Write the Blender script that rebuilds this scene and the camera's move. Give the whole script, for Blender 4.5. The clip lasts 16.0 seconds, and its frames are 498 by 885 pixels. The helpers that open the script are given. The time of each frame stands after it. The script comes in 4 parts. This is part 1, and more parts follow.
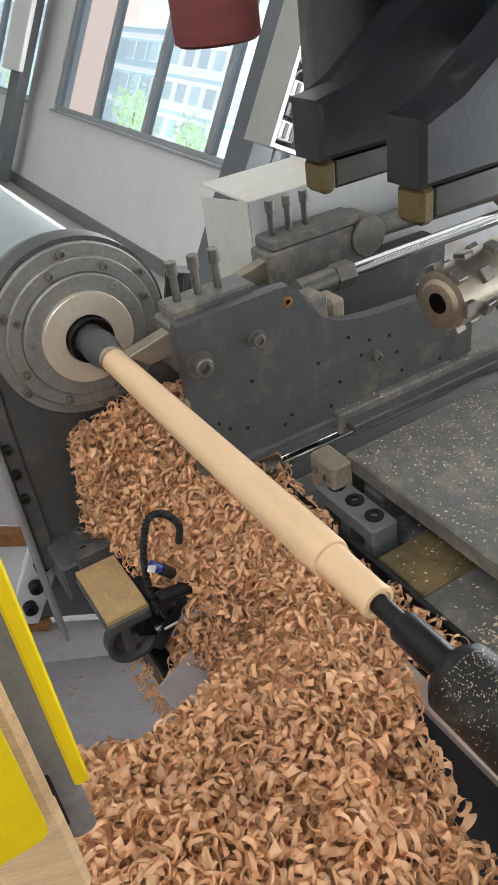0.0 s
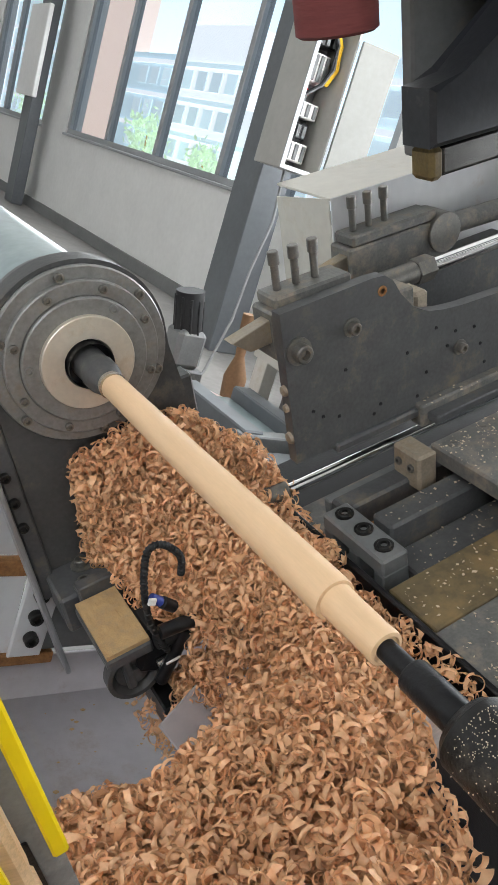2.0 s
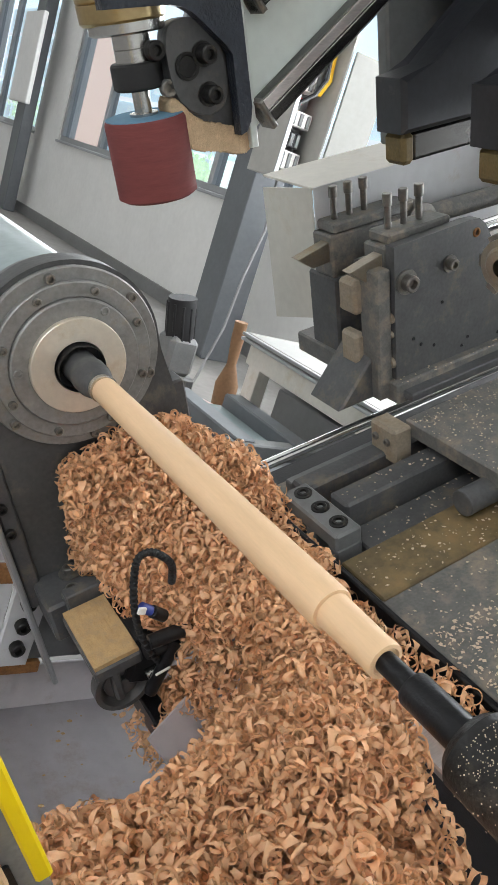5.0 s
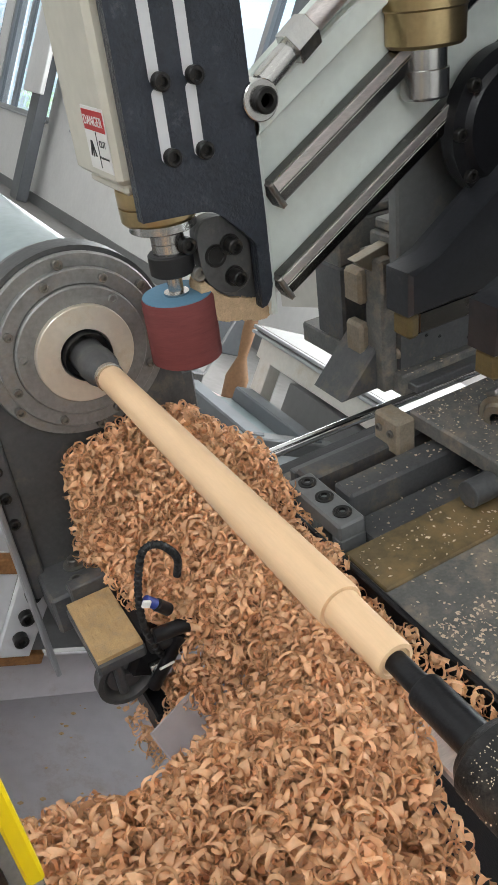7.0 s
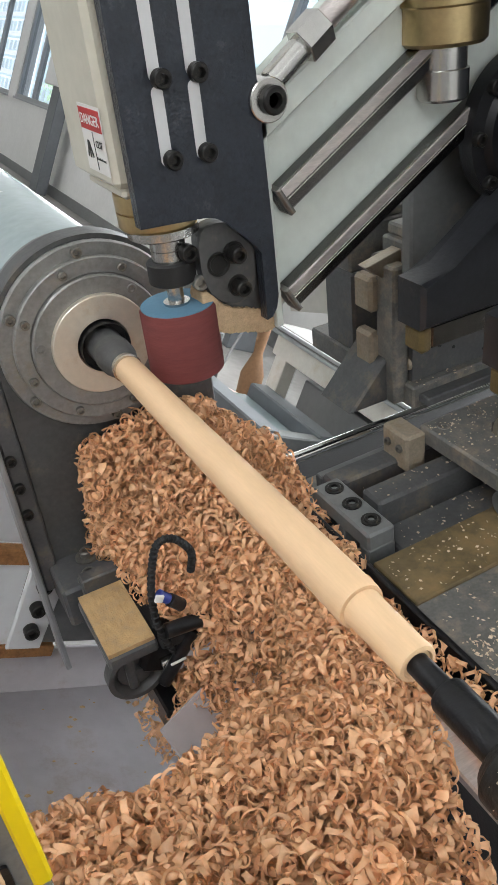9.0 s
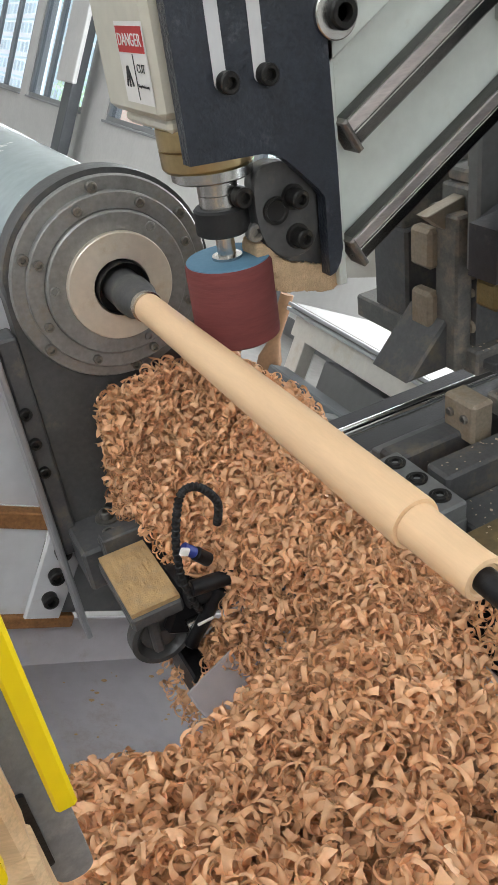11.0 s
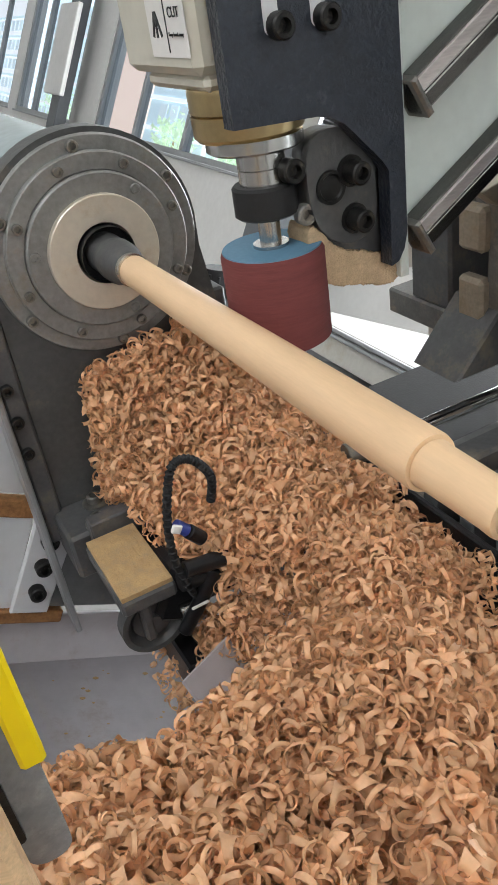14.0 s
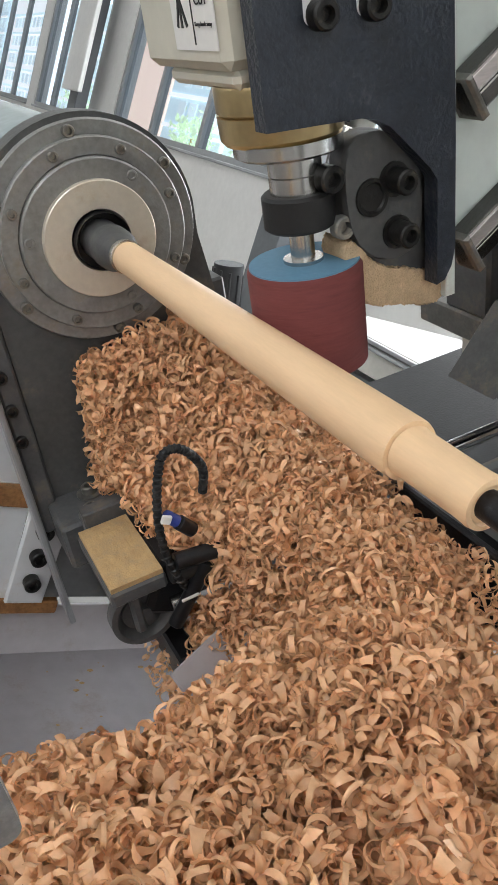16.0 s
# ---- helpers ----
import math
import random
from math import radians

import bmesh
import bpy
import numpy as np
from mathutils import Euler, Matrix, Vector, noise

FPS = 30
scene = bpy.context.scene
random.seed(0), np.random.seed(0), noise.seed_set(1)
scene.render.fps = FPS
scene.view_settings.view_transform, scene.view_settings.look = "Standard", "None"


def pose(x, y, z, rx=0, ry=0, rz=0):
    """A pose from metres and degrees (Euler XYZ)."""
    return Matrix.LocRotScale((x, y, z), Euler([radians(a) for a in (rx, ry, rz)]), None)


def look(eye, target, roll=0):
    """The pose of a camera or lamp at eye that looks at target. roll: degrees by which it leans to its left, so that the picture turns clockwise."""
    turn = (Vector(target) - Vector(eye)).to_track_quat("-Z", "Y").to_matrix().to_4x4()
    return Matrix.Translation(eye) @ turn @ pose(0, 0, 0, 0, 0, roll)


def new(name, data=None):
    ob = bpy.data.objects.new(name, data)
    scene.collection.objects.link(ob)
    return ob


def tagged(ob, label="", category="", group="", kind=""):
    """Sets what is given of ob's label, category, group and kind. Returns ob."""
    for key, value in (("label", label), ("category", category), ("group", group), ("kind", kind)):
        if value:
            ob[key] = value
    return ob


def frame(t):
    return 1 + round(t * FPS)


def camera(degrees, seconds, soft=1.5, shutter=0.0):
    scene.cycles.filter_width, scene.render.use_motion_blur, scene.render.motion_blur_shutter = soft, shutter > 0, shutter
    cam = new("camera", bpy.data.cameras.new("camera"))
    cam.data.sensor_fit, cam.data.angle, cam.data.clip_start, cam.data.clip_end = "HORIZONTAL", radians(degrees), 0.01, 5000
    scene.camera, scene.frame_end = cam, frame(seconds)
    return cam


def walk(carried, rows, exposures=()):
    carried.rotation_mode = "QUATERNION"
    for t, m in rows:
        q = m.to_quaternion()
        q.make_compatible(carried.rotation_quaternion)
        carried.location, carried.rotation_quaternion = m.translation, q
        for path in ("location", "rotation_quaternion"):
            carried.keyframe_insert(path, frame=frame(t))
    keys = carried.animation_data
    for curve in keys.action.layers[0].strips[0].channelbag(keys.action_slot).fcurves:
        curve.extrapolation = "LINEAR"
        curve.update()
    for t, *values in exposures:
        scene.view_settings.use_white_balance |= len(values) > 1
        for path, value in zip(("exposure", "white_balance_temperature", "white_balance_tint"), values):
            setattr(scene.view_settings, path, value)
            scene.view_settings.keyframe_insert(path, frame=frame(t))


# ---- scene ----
cam = camera(35.6, 16.0)
PATH = [
    (0, (-0.4, -0.882, 0.245), (0.782, 0.602, -0.386), 18.4),
    (0.5, (-0.39, -0.873, 0.244), (0.781, 0.622, -0.383), 18.3),
    (1, (-0.381, -0.871, 0.243), (0.773, 0.642, -0.372), 18.0),
    (1.5, (-0.379, -0.866, 0.244), (0.776, 0.651, -0.36), 17.9),
    (2, (-0.374, -0.859, 0.247), (0.779, 0.662, -0.349), 17.8),
    (2.5, (-0.371, -0.854, 0.25), (0.787, 0.669, -0.333), 17.9),
    (3, (-0.369, -0.853, 0.251), (0.801, 0.663, -0.326), 18.1),
    (5.5, (-0.364, -0.84, 0.236), (0.805, 0.681, -0.331), 18.5),
    (6, (-0.359, -0.836, 0.238), (0.8, 0.685, -0.347), 18.6),
    (6.5, (-0.357, -0.836, 0.235), (0.8, 0.685, -0.355), 18.8),
    (7, (-0.354, -0.833, 0.23), (0.798, 0.692, -0.359), 19.0),
    (7.5, (-0.35, -0.828, 0.229), (0.796, 0.698, -0.368), 19.3),
    (8, (-0.353, -0.823, 0.229), (0.793, 0.703, -0.371), 19.4),
    (8.5, (-0.351, -0.821, 0.226), (0.786, 0.711, -0.374), 19.8),
    (9, (-0.35, -0.821, 0.221), (0.776, 0.717, -0.384), 20.0),
    (9.5, (-0.349, -0.814, 0.209), (0.77, 0.723, -0.412), 20.2),
    (10, (-0.341, -0.813, 0.192), (0.763, 0.732, -0.436), 19.8),
    (12.5, (-0.31, -0.778, 0.107), (0.79, 0.782, -0.489), 17.8),
    (13, (-0.304, -0.783, 0.104), (0.799, 0.778, -0.486), 17.8),
    (13.5, (-0.302, -0.782, 0.1), (0.803, 0.778, -0.489), 17.9),
    (14, (-0.299, -0.781, 0.1), (0.805, 0.779, -0.489), 17.9),
    (14.5, (-0.295, -0.78, 0.098), (0.806, 0.781, -0.494), 17.9),
    (15, (-0.289, -0.782, 0.096), (0.809, 0.782, -0.494), 18.0),
    (15.5, (-0.283, -0.783, 0.095), (0.807, 0.785, -0.499), 18.2),
    (16, (-0.276, -0.785, 0.096), (0.8, 0.79, -0.506), 18.6),
]
walk(cam, [(t, look(eye, target, roll)) for t, eye, target, roll in PATH], [(0, -0.08), (2.5, -0.16), (5.5, -0.08), (7, 0.02), (9, 0.08), (12.5, 0.0), (16, 0.0)])

# ---- world, sun, light ----
world = bpy.data.worlds.new("sky")
scene.world = world
world.use_nodes = True
sky = world.node_tree.nodes.new("ShaderNodeTexSky")
sky.sky_type, sky.sun_disc = "NISHITA", False
sky.sun_elevation, sky.sun_rotation = radians(50), radians(60)
bg = world.node_tree.nodes["Background"]
bg.inputs[1].default_value = 0.12
world.node_tree.links.new(sky.outputs[0], bg.inputs[0])
sun = new("sun", bpy.data.lights.new("sun", "SUN"))
sun.data.energy, sun.data.angle, sun.data.color = 1.2, radians(12), (1, 0.95, 0.88)
sun.matrix_world = look((6, 4, 9), (0, 0, 0))


def area_light(name, eye, target, w, h, power, colour=(0.93, 0.97, 1)):
    ob = new(name, bpy.data.lights.new(name, "AREA"))
    ob.data.shape, ob.data.size, ob.data.size_y, ob.data.energy, ob.data.color = "RECTANGLE", w, h, power, colour
    ob.matrix_world = look(eye, target)
    return ob


area_light("daylight_back", (2.98, 5.2, 1.3), (0, 5.2, 1.0), 8.0, 2.0, 260)
area_light("daylight_far", (2.98, 19.0, 1.3), (0, 19.0, 1.0), 16.0, 2.0, 330)
area_light("daylight_near", (2.98, 0.0, 1.3), (0, 0, 1.0), 5.0, 2.0, 215)
# Two fill lamps added at the blank west and south walls, without openings.
area_light("fill_west", (-3.9, -1.6, 2.0), (0, -1.0, -0.2), 2.6, 1.3, 100)
area_light("fill_south", (-1.5, -4.9, 1.0), (-0.5, 0, 0), 3.0, 2.6, 50)

# ---- materials ----


def mat(name, colour, rough=0.6, metal=0.0, vary=0.12, scale=40.0, bump=0.15, dust=0.0, dust_colour=(0.55, 0.38, 0.2), stretch=(1, 1, 1), island=0.0, fine=6.0, coat=0.0):
    """Painted, bare or dusty surface: base colour varied at two scales, fine relief, settled dust in patches."""
    m = bpy.data.materials.new(name)
    m.use_nodes = True
    nt = m.node_tree
    N, L = nt.nodes, nt.links
    b = N["Principled BSDF"]
    b.inputs["Roughness"].default_value, b.inputs["Metallic"].default_value = rough, metal
    if coat:
        b.inputs["Coat Weight"].default_value = coat
        b.inputs["Coat Roughness"].default_value = 0.15
    tc, mp = N.new("ShaderNodeTexCoord"), N.new("ShaderNodeMapping")
    mp.inputs["Scale"].default_value = stretch
    L.new(tc.outputs["Object"], mp.inputs[0])
    n1, n2 = N.new("ShaderNodeTexNoise"), N.new("ShaderNodeTexNoise")
    for n, s in ((n1, scale), (n2, scale * fine)):
        n.inputs["Scale"].default_value, n.inputs["Detail"].default_value = s, 5
        L.new(mp.outputs[0], n.inputs["Vector"])
    add = N.new("ShaderNodeMath")
    add.operation = "ADD"
    L.new(n1.outputs[0], add.inputs[0]), L.new(n2.outputs[0], add.inputs[1])
    val = N.new("ShaderNodeMapRange")
    val.inputs["From Min"].default_value, val.inputs["From Max"].default_value = 0.6, 1.4
    val.inputs["To Min"].default_value, val.inputs["To Max"].default_value = 1 - vary, 1 + vary
    L.new(add.outputs[0], val.inputs["Value"])
    src = val.outputs[0]
    if island:
        geo = N.new("ShaderNodeNewGeometry")
        mr = N.new("ShaderNodeMapRange")
        mr.inputs["To Min"].default_value, mr.inputs["To Max"].default_value = 1 - island, 1 + island * 0.6
        L.new(geo.outputs["Random Per Island"], mr.inputs["Value"])
        mu = N.new("ShaderNodeMath")
        mu.operation = "MULTIPLY"
        L.new(src, mu.inputs[0]), L.new(mr.outputs[0], mu.inputs[1])
        src = mu.outputs[0]
    hsv = N.new("ShaderNodeHueSaturation")
    hsv.inputs["Color"].default_value = (*colour, 1)
    L.new(src, hsv.inputs["Value"])
    col = hsv.outputs[0]
    if dust:
        n3 = N.new("ShaderNodeTexNoise")
        n3.inputs["Scale"].default_value, n3.inputs["Detail"].default_value, n3.inputs["Roughness"].default_value = scale * 0.5, 8, 0.75
        L.new(tc.outputs["Object"], n3.inputs["Vector"])
        r = N.new("ShaderNodeMapRange")
        r.inputs["From Min"].default_value, r.inputs["From Max"].default_value = 0.62 - 0.3 * dust, 0.86 - 0.3 * dust
        L.new(n3.outputs[0], r.inputs["Value"])
        mix = N.new("ShaderNodeMix")
        mix.data_type = "RGBA"
        mix.inputs["B"].default_value = (*dust_colour, 1)
        for i in mix.inputs:
            if i.name == "B" and i.type == "RGBA":
                i.default_value = (*dust_colour, 1)
        a = [i for i in mix.inputs if i.name == "A" and i.type == "RGBA"][0]
        L.new(r.outputs[0], mix.inputs[0]), L.new(col, a)
        col = [o for o in mix.outputs if o.type == "RGBA"][0]
        rr = N.new("ShaderNodeMapRange")
        rr.inputs["To Min"].default_value, rr.inputs["To Max"].default_value = rough, 0.95
        L.new(r.outputs[0], rr.inputs["Value"]), L.new(rr.outputs[0], b.inputs["Roughness"])
    L.new(col, b.inputs["Base Color"])
    if bump:
        bp = N.new("ShaderNodeBump")
        bp.inputs["Strength"].default_value, bp.inputs["Distance"].default_value = bump, 0.002
        L.new(n2.outputs[0], bp.inputs["Height"]), L.new(bp.outputs[0], b.inputs["Normal"])
    return m


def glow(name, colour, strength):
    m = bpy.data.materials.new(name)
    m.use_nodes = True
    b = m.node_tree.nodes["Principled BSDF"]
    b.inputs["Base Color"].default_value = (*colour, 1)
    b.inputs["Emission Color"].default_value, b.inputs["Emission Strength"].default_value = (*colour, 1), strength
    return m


DARK = mat("dark_grey_paint", (0.085, 0.086, 0.088), 0.42, 0, 0.25, 30, 0.12, 0.3, (0.24, 0.19, 0.13))
HEADPAINT = mat("black_head_paint", (0.024, 0.025, 0.029), 0.32, 0, 0.3, 25, 0.12, 0.12, (0.16, 0.14, 0.12))
FLECK = mat("wood_fleck", (0.66, 0.54, 0.4), 0.9, 0, 0.2, 50, 0)
CASTING = mat("dark_grey_cast_iron", (0.075, 0.075, 0.075), 0.5, 0.0, 0.25, 25, 0.25, 0.25, (0.24, 0.19, 0.14))
DARKDUST = mat("dusty_dark_paint", (0.135, 0.133, 0.125), 0.4, 0, 0.25, 45, 0.2, 0.45, (0.34, 0.28, 0.21))
NAVY = mat("navy_black_paint", (0.02, 0.025, 0.036), 0.28, 0, 0.35, 40, 0.7, 0.08, (0.16, 0.16, 0.16))
QUILL = mat("dusty_black_quill", (0.014, 0.013, 0.013), 0.45, 0.2, 0.3, 60, 0.3, 0.22, (0.12, 0.1, 0.08))
BLACK = mat("black_steel", (0.012, 0.012, 0.014), 0.35, 0.3, 0.3, 60, 0.15)
RUBBER = mat("black_rubber", (0.012, 0.012, 0.013), 0.6, 0, 0.2, 60, 0.15)
GREYPAINT = mat("grey_paint", (0.16, 0.165, 0.165), 0.5, 0, 0.15, 20, 0.1, 0.2, (0.3, 0.26, 0.2))
RING = mat("grey_cast_ring", (0.27, 0.265, 0.255), 0.42, 0.4, 0.25, 30, 0.2, 0.3, (0.3, 0.24, 0.17))
MACHINED = mat("machined_steel_disc", (0.74, 0.67, 0.56), 0.42, 0.6, 0.1, 20, 0.08, 0.25, (0.6, 0.45, 0.28))
STEEL = mat("bright_steel", (0.55, 0.54, 0.52), 0.25, 1, 0.12, 40, 0.05)
CHROME = mat("chrome_rod", (0.75, 0.75, 0.76), 0.1, 1, 0.05, 30, 0)
BOLT = mat("dusty_bolt_steel", (0.2, 0.19, 0.175), 0.4, 0.7, 0.2, 80, 0.1, 0.3, (0.4, 0.32, 0.22))
BOLTBLACK = mat("black_oxide_bolt", (0.02, 0.019, 0.018), 0.4, 0.5, 0.2, 80, 0.1, 0.15, (0.2, 0.16, 0.12))
BRASS = mat("brass_collar", (0.5, 0.38, 0.2), 0.3, 1, 0.12, 30, 0.05)
TUBE = mat("blue_grey_enamel", (0.3, 0.36, 0.37), 0.25, 0, 0.1, 12, 0.05, 0.1, (0.5, 0.48, 0.44), coat=0.4)
WOOD = mat("turned_beech", (0.86, 0.585, 0.345), 0.45, 0, 0.05, 12, 0.05, 0, (1, 1, 1), (10, 1, 10))
PINE = mat("sawn_pine", (0.75, 0.52, 0.3), 0.7, 0, 0.22, 9, 0.2, 0, (1, 1, 1), (1, 14, 14))
CHIP = mat("wood_shaving", (0.9, 0.54, 0.305), 0.36, 0, 0.1, 60, 0.1, 0, island=0.24)
nt = CHIP.node_tree
tr_, mx_ = nt.nodes.new("ShaderNodeBsdfTranslucent"), nt.nodes.new("ShaderNodeMixShader")
tr_.inputs[0].default_value = (0.9, 0.54, 0.27, 1)
mx_.inputs[0].default_value = 0.16
pb_, out_ = nt.nodes["Principled BSDF"], nt.nodes["Material Output"]
nt.links.new(pb_.outputs[0], mx_.inputs[1]), nt.links.new(tr_.outputs[0], mx_.inputs[2]), nt.links.new(mx_.outputs[0], out_.inputs[0])
DUSTCAKE = mat("packed_wood_dust", (0.58, 0.42, 0.26), 0.95, 0, 0.25, 150, 0.9)
SAWDUST = mat("sawdust", (0.55, 0.36, 0.17), 0.95, 0, 0.25, 120, 0.6, 0.5, (0.36, 0.27, 0.16))
CREAM = mat("cream_sheet_metal", (0.62, 0.59, 0.53), 0.5, 0, 0.08, 10, 0.05, 0.25, (0.5, 0.42, 0.3))
CABINET = mat("light_grey_enamel", (0.42, 0.41, 0.38), 0.5, 0, 0.08, 5, 0.05)
DOORPAINT = mat("beige_grey_paint", (0.25, 0.245, 0.225), 0.5, 0, 0.08, 5, 0.05)
GRIME = mat("grimy_cream_plastic", (0.3, 0.25, 0.19), 0.6, 0, 0.25, 40, 0.2, 0.4, (0.24, 0.17, 0.1))
WHITESHEET = mat("white_sheet_metal", (0.62, 0.62, 0.63), 0.5, 0, 0.08, 8, 0.05, 0.12, (0.4, 0.24, 0.12))
# White sheet toned darker for the shadow over the tray, plus real dust.
TRAYMAT = mat("shaded_dusty_sheet", (0.48, 0.45, 0.465), 0.55, 0, 0.1, 8, 0.05, 0.2, (0.3, 0.2, 0.13))
PALE = mat("pale_green_grey_paint", (0.68, 0.73, 0.69), 0.45, 0, 0.08, 12, 0.08, 0.18, (0.45, 0.4, 0.3))
MOTOR = mat("cream_motor_enamel", (0.6, 0.57, 0.48), 0.4, 0, 0.08, 12, 0.05, 0.12, (0.5, 0.42, 0.3))
RAILM = mat("dark_rail_steel", (0.66, 0.6, 0.58), 0.34, 0.9, 0.2, 20, 0.05, 0.1, (0.2, 0.12, 0.07), (1, 6, 6))
RAILDARK = mat("oiled_dark_rail", (0.12, 0.115, 0.11), 0.22, 1.0, 0.2, 20, 0.05, 0.1, (0.1, 0.07, 0.04), (1, 6, 6))
YELLOW = mat("yellow_paint", (0.85, 0.62, 0.0), 0.4, 0, 0.05, 14, 0.05, 0.05, (0.6, 0.45, 0.2))
SHEETGREY = mat("scratched_grey_plastic", (0.2, 0.21, 0.22), 0.4, 0, 0.2, 40, 0.2, 0.3, (0.45, 0.45, 0.44))
RUST = mat("rusty_edge", (0.3, 0.14, 0.05), 0.85, 0, 0.4, 40, 0.4)
OLIVE = mat("oily_dusty_plate", (0.13, 0.095, 0.045), 0.5, 0, 0.3, 18, 0.25, 0.5, (0.3, 0.2, 0.09))
SAND = mat("maroon_sandpaper", (0.17, 0.04, 0.038), 0.8, 0, 0.16, 12, 0.35, 0, (1, 1, 1), (1, 1, 9))
BLUEFOAM = mat("blue_drum_core", (0.1, 0.22, 0.32), 0.7, 0, 0.1, 40, 0.1, 0.1, (0.3, 0.3, 0.3))
CARBIDE = mat("worn_cutter_steel", (0.42, 0.37, 0.3), 0.35, 0.85, 0.15, 40, 0.1, 0.35, (0.5, 0.38, 0.24))
WAX = mat("yellowed_seal", (0.12, 0.085, 0.03), 0.6, 0, 0.25, 60, 0.4)
PLASTER = mat("white_plaster", (0.8, 0.79, 0.77), 0.9, 0, 0.05, 3, 0.1)
SKIRT = mat("grey_skirting", (0.2, 0.2, 0.2), 0.7, 0, 0.1, 5, 0.1)
CONCRETE = mat("grey_concrete_floor", (0.22, 0.21, 0.2), 0.7, 0, 0.18, 3, 0.1)
ALU = mat("aluminium_frame", (0.4, 0.41, 0.42), 0.4, 0.6, 0.08, 8, 0.05)
COLUMN = mat("grey_steel_column", (0.13, 0.14, 0.15), 0.5, 0, 0.12, 5, 0.1)
WHITE = mat("white_label", (0.8, 0.78, 0.75), 0.5, 0, 0.04, 30, 0)
RED = mat("red_label", (0.5, 0.03, 0.03), 0.5, 0, 0.05, 30, 0)
INK = mat("black_print", (0.02, 0.02, 0.02), 0.6, 0, 0.05, 30, 0)
BLUE = mat("blue_plastic", (0.03, 0.05, 0.25), 0.4, 0, 0.1, 30, 0)
YELLOWWIRE = mat("yellow_wire", (0.8, 0.5, 0.02), 0.4, 0, 0.1, 30, 0)
GLASS = bpy.data.materials.new("window_glass")
GLASS.use_nodes = True
g = GLASS.node_tree.nodes["Principled BSDF"]
g.inputs["Transmission Weight"].default_value, g.inputs["Roughness"].default_value, g.inputs["IOR"].default_value = 1, 0.02, 1.05
# Yard colours glow: outdoor daylight and pale haze are put into them.
OUTSIDE = glow("glow_daylight_haze", (0.78, 0.91, 1.0), 0.95)
FACADE = glow("glow_pale_facade", (0.56, 0.72, 0.8), 0.82)
FACADE3 = glow("glow_sky_blue_facade", (0.7, 0.87, 0.95), 0.88)
FACADE4 = glow("glow_hazed_glazing", (0.62, 0.75, 0.82), 0.85)
FACADE2 = glow("glow_white_facade", (0.9, 0.95, 1.0), 0.98)
PINKWALL = glow("glow_pinkish_facade", (0.85, 0.68, 0.6), 0.9)
LEAF = glow("glow_plant_green", (0.6, 0.78, 0.58), 0.8)

# ---- builders ----
SLANT = 28.5
MACH = pose(0, 0, 0, 0, -SLANT, 0)
ROOT = {}


def thing(name, label, category, base=(0, 0, 0), frame_of=MACH, group="", kind=""):
    """A thing's Empty at its base; its parts are written in the space frame_of."""
    ob = new(name)
    ob.empty_display_size = 0.02
    ob.matrix_world = frame_of @ Matrix.Translation(base)
    ROOT[ob.name] = (Vector(base), frame_of)
    return tagged(ob, label, category, group, kind)


def mesh_of(name, bm, material, smooth=True):
    me = bpy.data.meshes.new(name)
    bmesh.ops.recalc_face_normals(bm, faces=bm.faces)
    bm.to_mesh(me)
    bm.free()
    me.materials.append(material)
    if smooth:
        me.shade_smooth()
        me.set_sharp_from_angle(angle=radians(35))
    return me


def part(name, bm, material, parent, label="", at=None):
    """One mesh under a thing or a part; the bmesh is in the thing's frame."""
    top = parent
    while top.parent:
        top = top.parent
    origin = ROOT[top.name][0].copy()
    up = parent
    while up is not top:
        origin += up.location
        up = up.parent
    at = Vector(at) if at is not None else origin
    for v in bm.verts:
        v.co -= at
    ob = new(name, mesh_of(name, bm, material))
    ob.parent = parent
    ob.location = at - origin
    return tagged(ob, label)


def box(x0, x1, y0, y1, z0, z1, bevel=0.002, bm=None, seg=1):
    bm = bm or bmesh.new()
    m = Matrix.Translation(((x0 + x1) / 2, (y0 + y1) / 2, (z0 + z1) / 2)) @ Matrix.Diagonal((abs(x1 - x0), abs(y1 - y0), abs(z1 - z0), 1))
    r = bmesh.ops.create_cube(bm, size=1, matrix=m)
    if bevel:
        es = list({e for v in r["verts"] for e in v.link_edges})
        bmesh.ops.bevel(bm, geom=es, offset=bevel, segments=seg, affect="EDGES", profile=0.5)
    return bm


def turned(profile, p0, axis, n=40, bm=None, close=False):
    """A turned body: (distance along axis, radius) pairs from p0 along axis."""
    bm = bm or bmesh.new()
    a = Vector(axis).normalized()
    q = a.to_track_quat("Z", "Y").to_matrix()
    p0 = Vector(p0)
    rings = []
    for d, r in profile:
        if r <= 1e-6:
            rings.append([bm.verts.new(p0 + a * d)])
        else:
            rings.append([bm.verts.new(p0 + a * d + q @ Vector((r * math.cos(2 * math.pi * i / n), r * math.sin(2 * math.pi * i / n), 0))) for i in range(n)])
    for A, B in zip(rings, rings[1:]):
        for i in range(n):
            j = (i + 1) % n
            f = [A[i % len(A)], A[j % len(A)], B[j % len(B)], B[i % len(B)]]
            f = list(dict.fromkeys(f))
            if len(f) > 2:
                bm.faces.new(f)
    return bm


def rod(p0, p1, r, n=20, bm=None, bev=0.001):
    p0, p1 = Vector(p0), Vector(p1)
    d = (p1 - p0).length
    bev = min(bev, r * 0.4, d * 0.3)
    return turned([(0, 0), (0, r - bev), (bev, r), (d - bev, r), (d, r - bev), (d, 0)], p0, p1 - p0, n, bm)


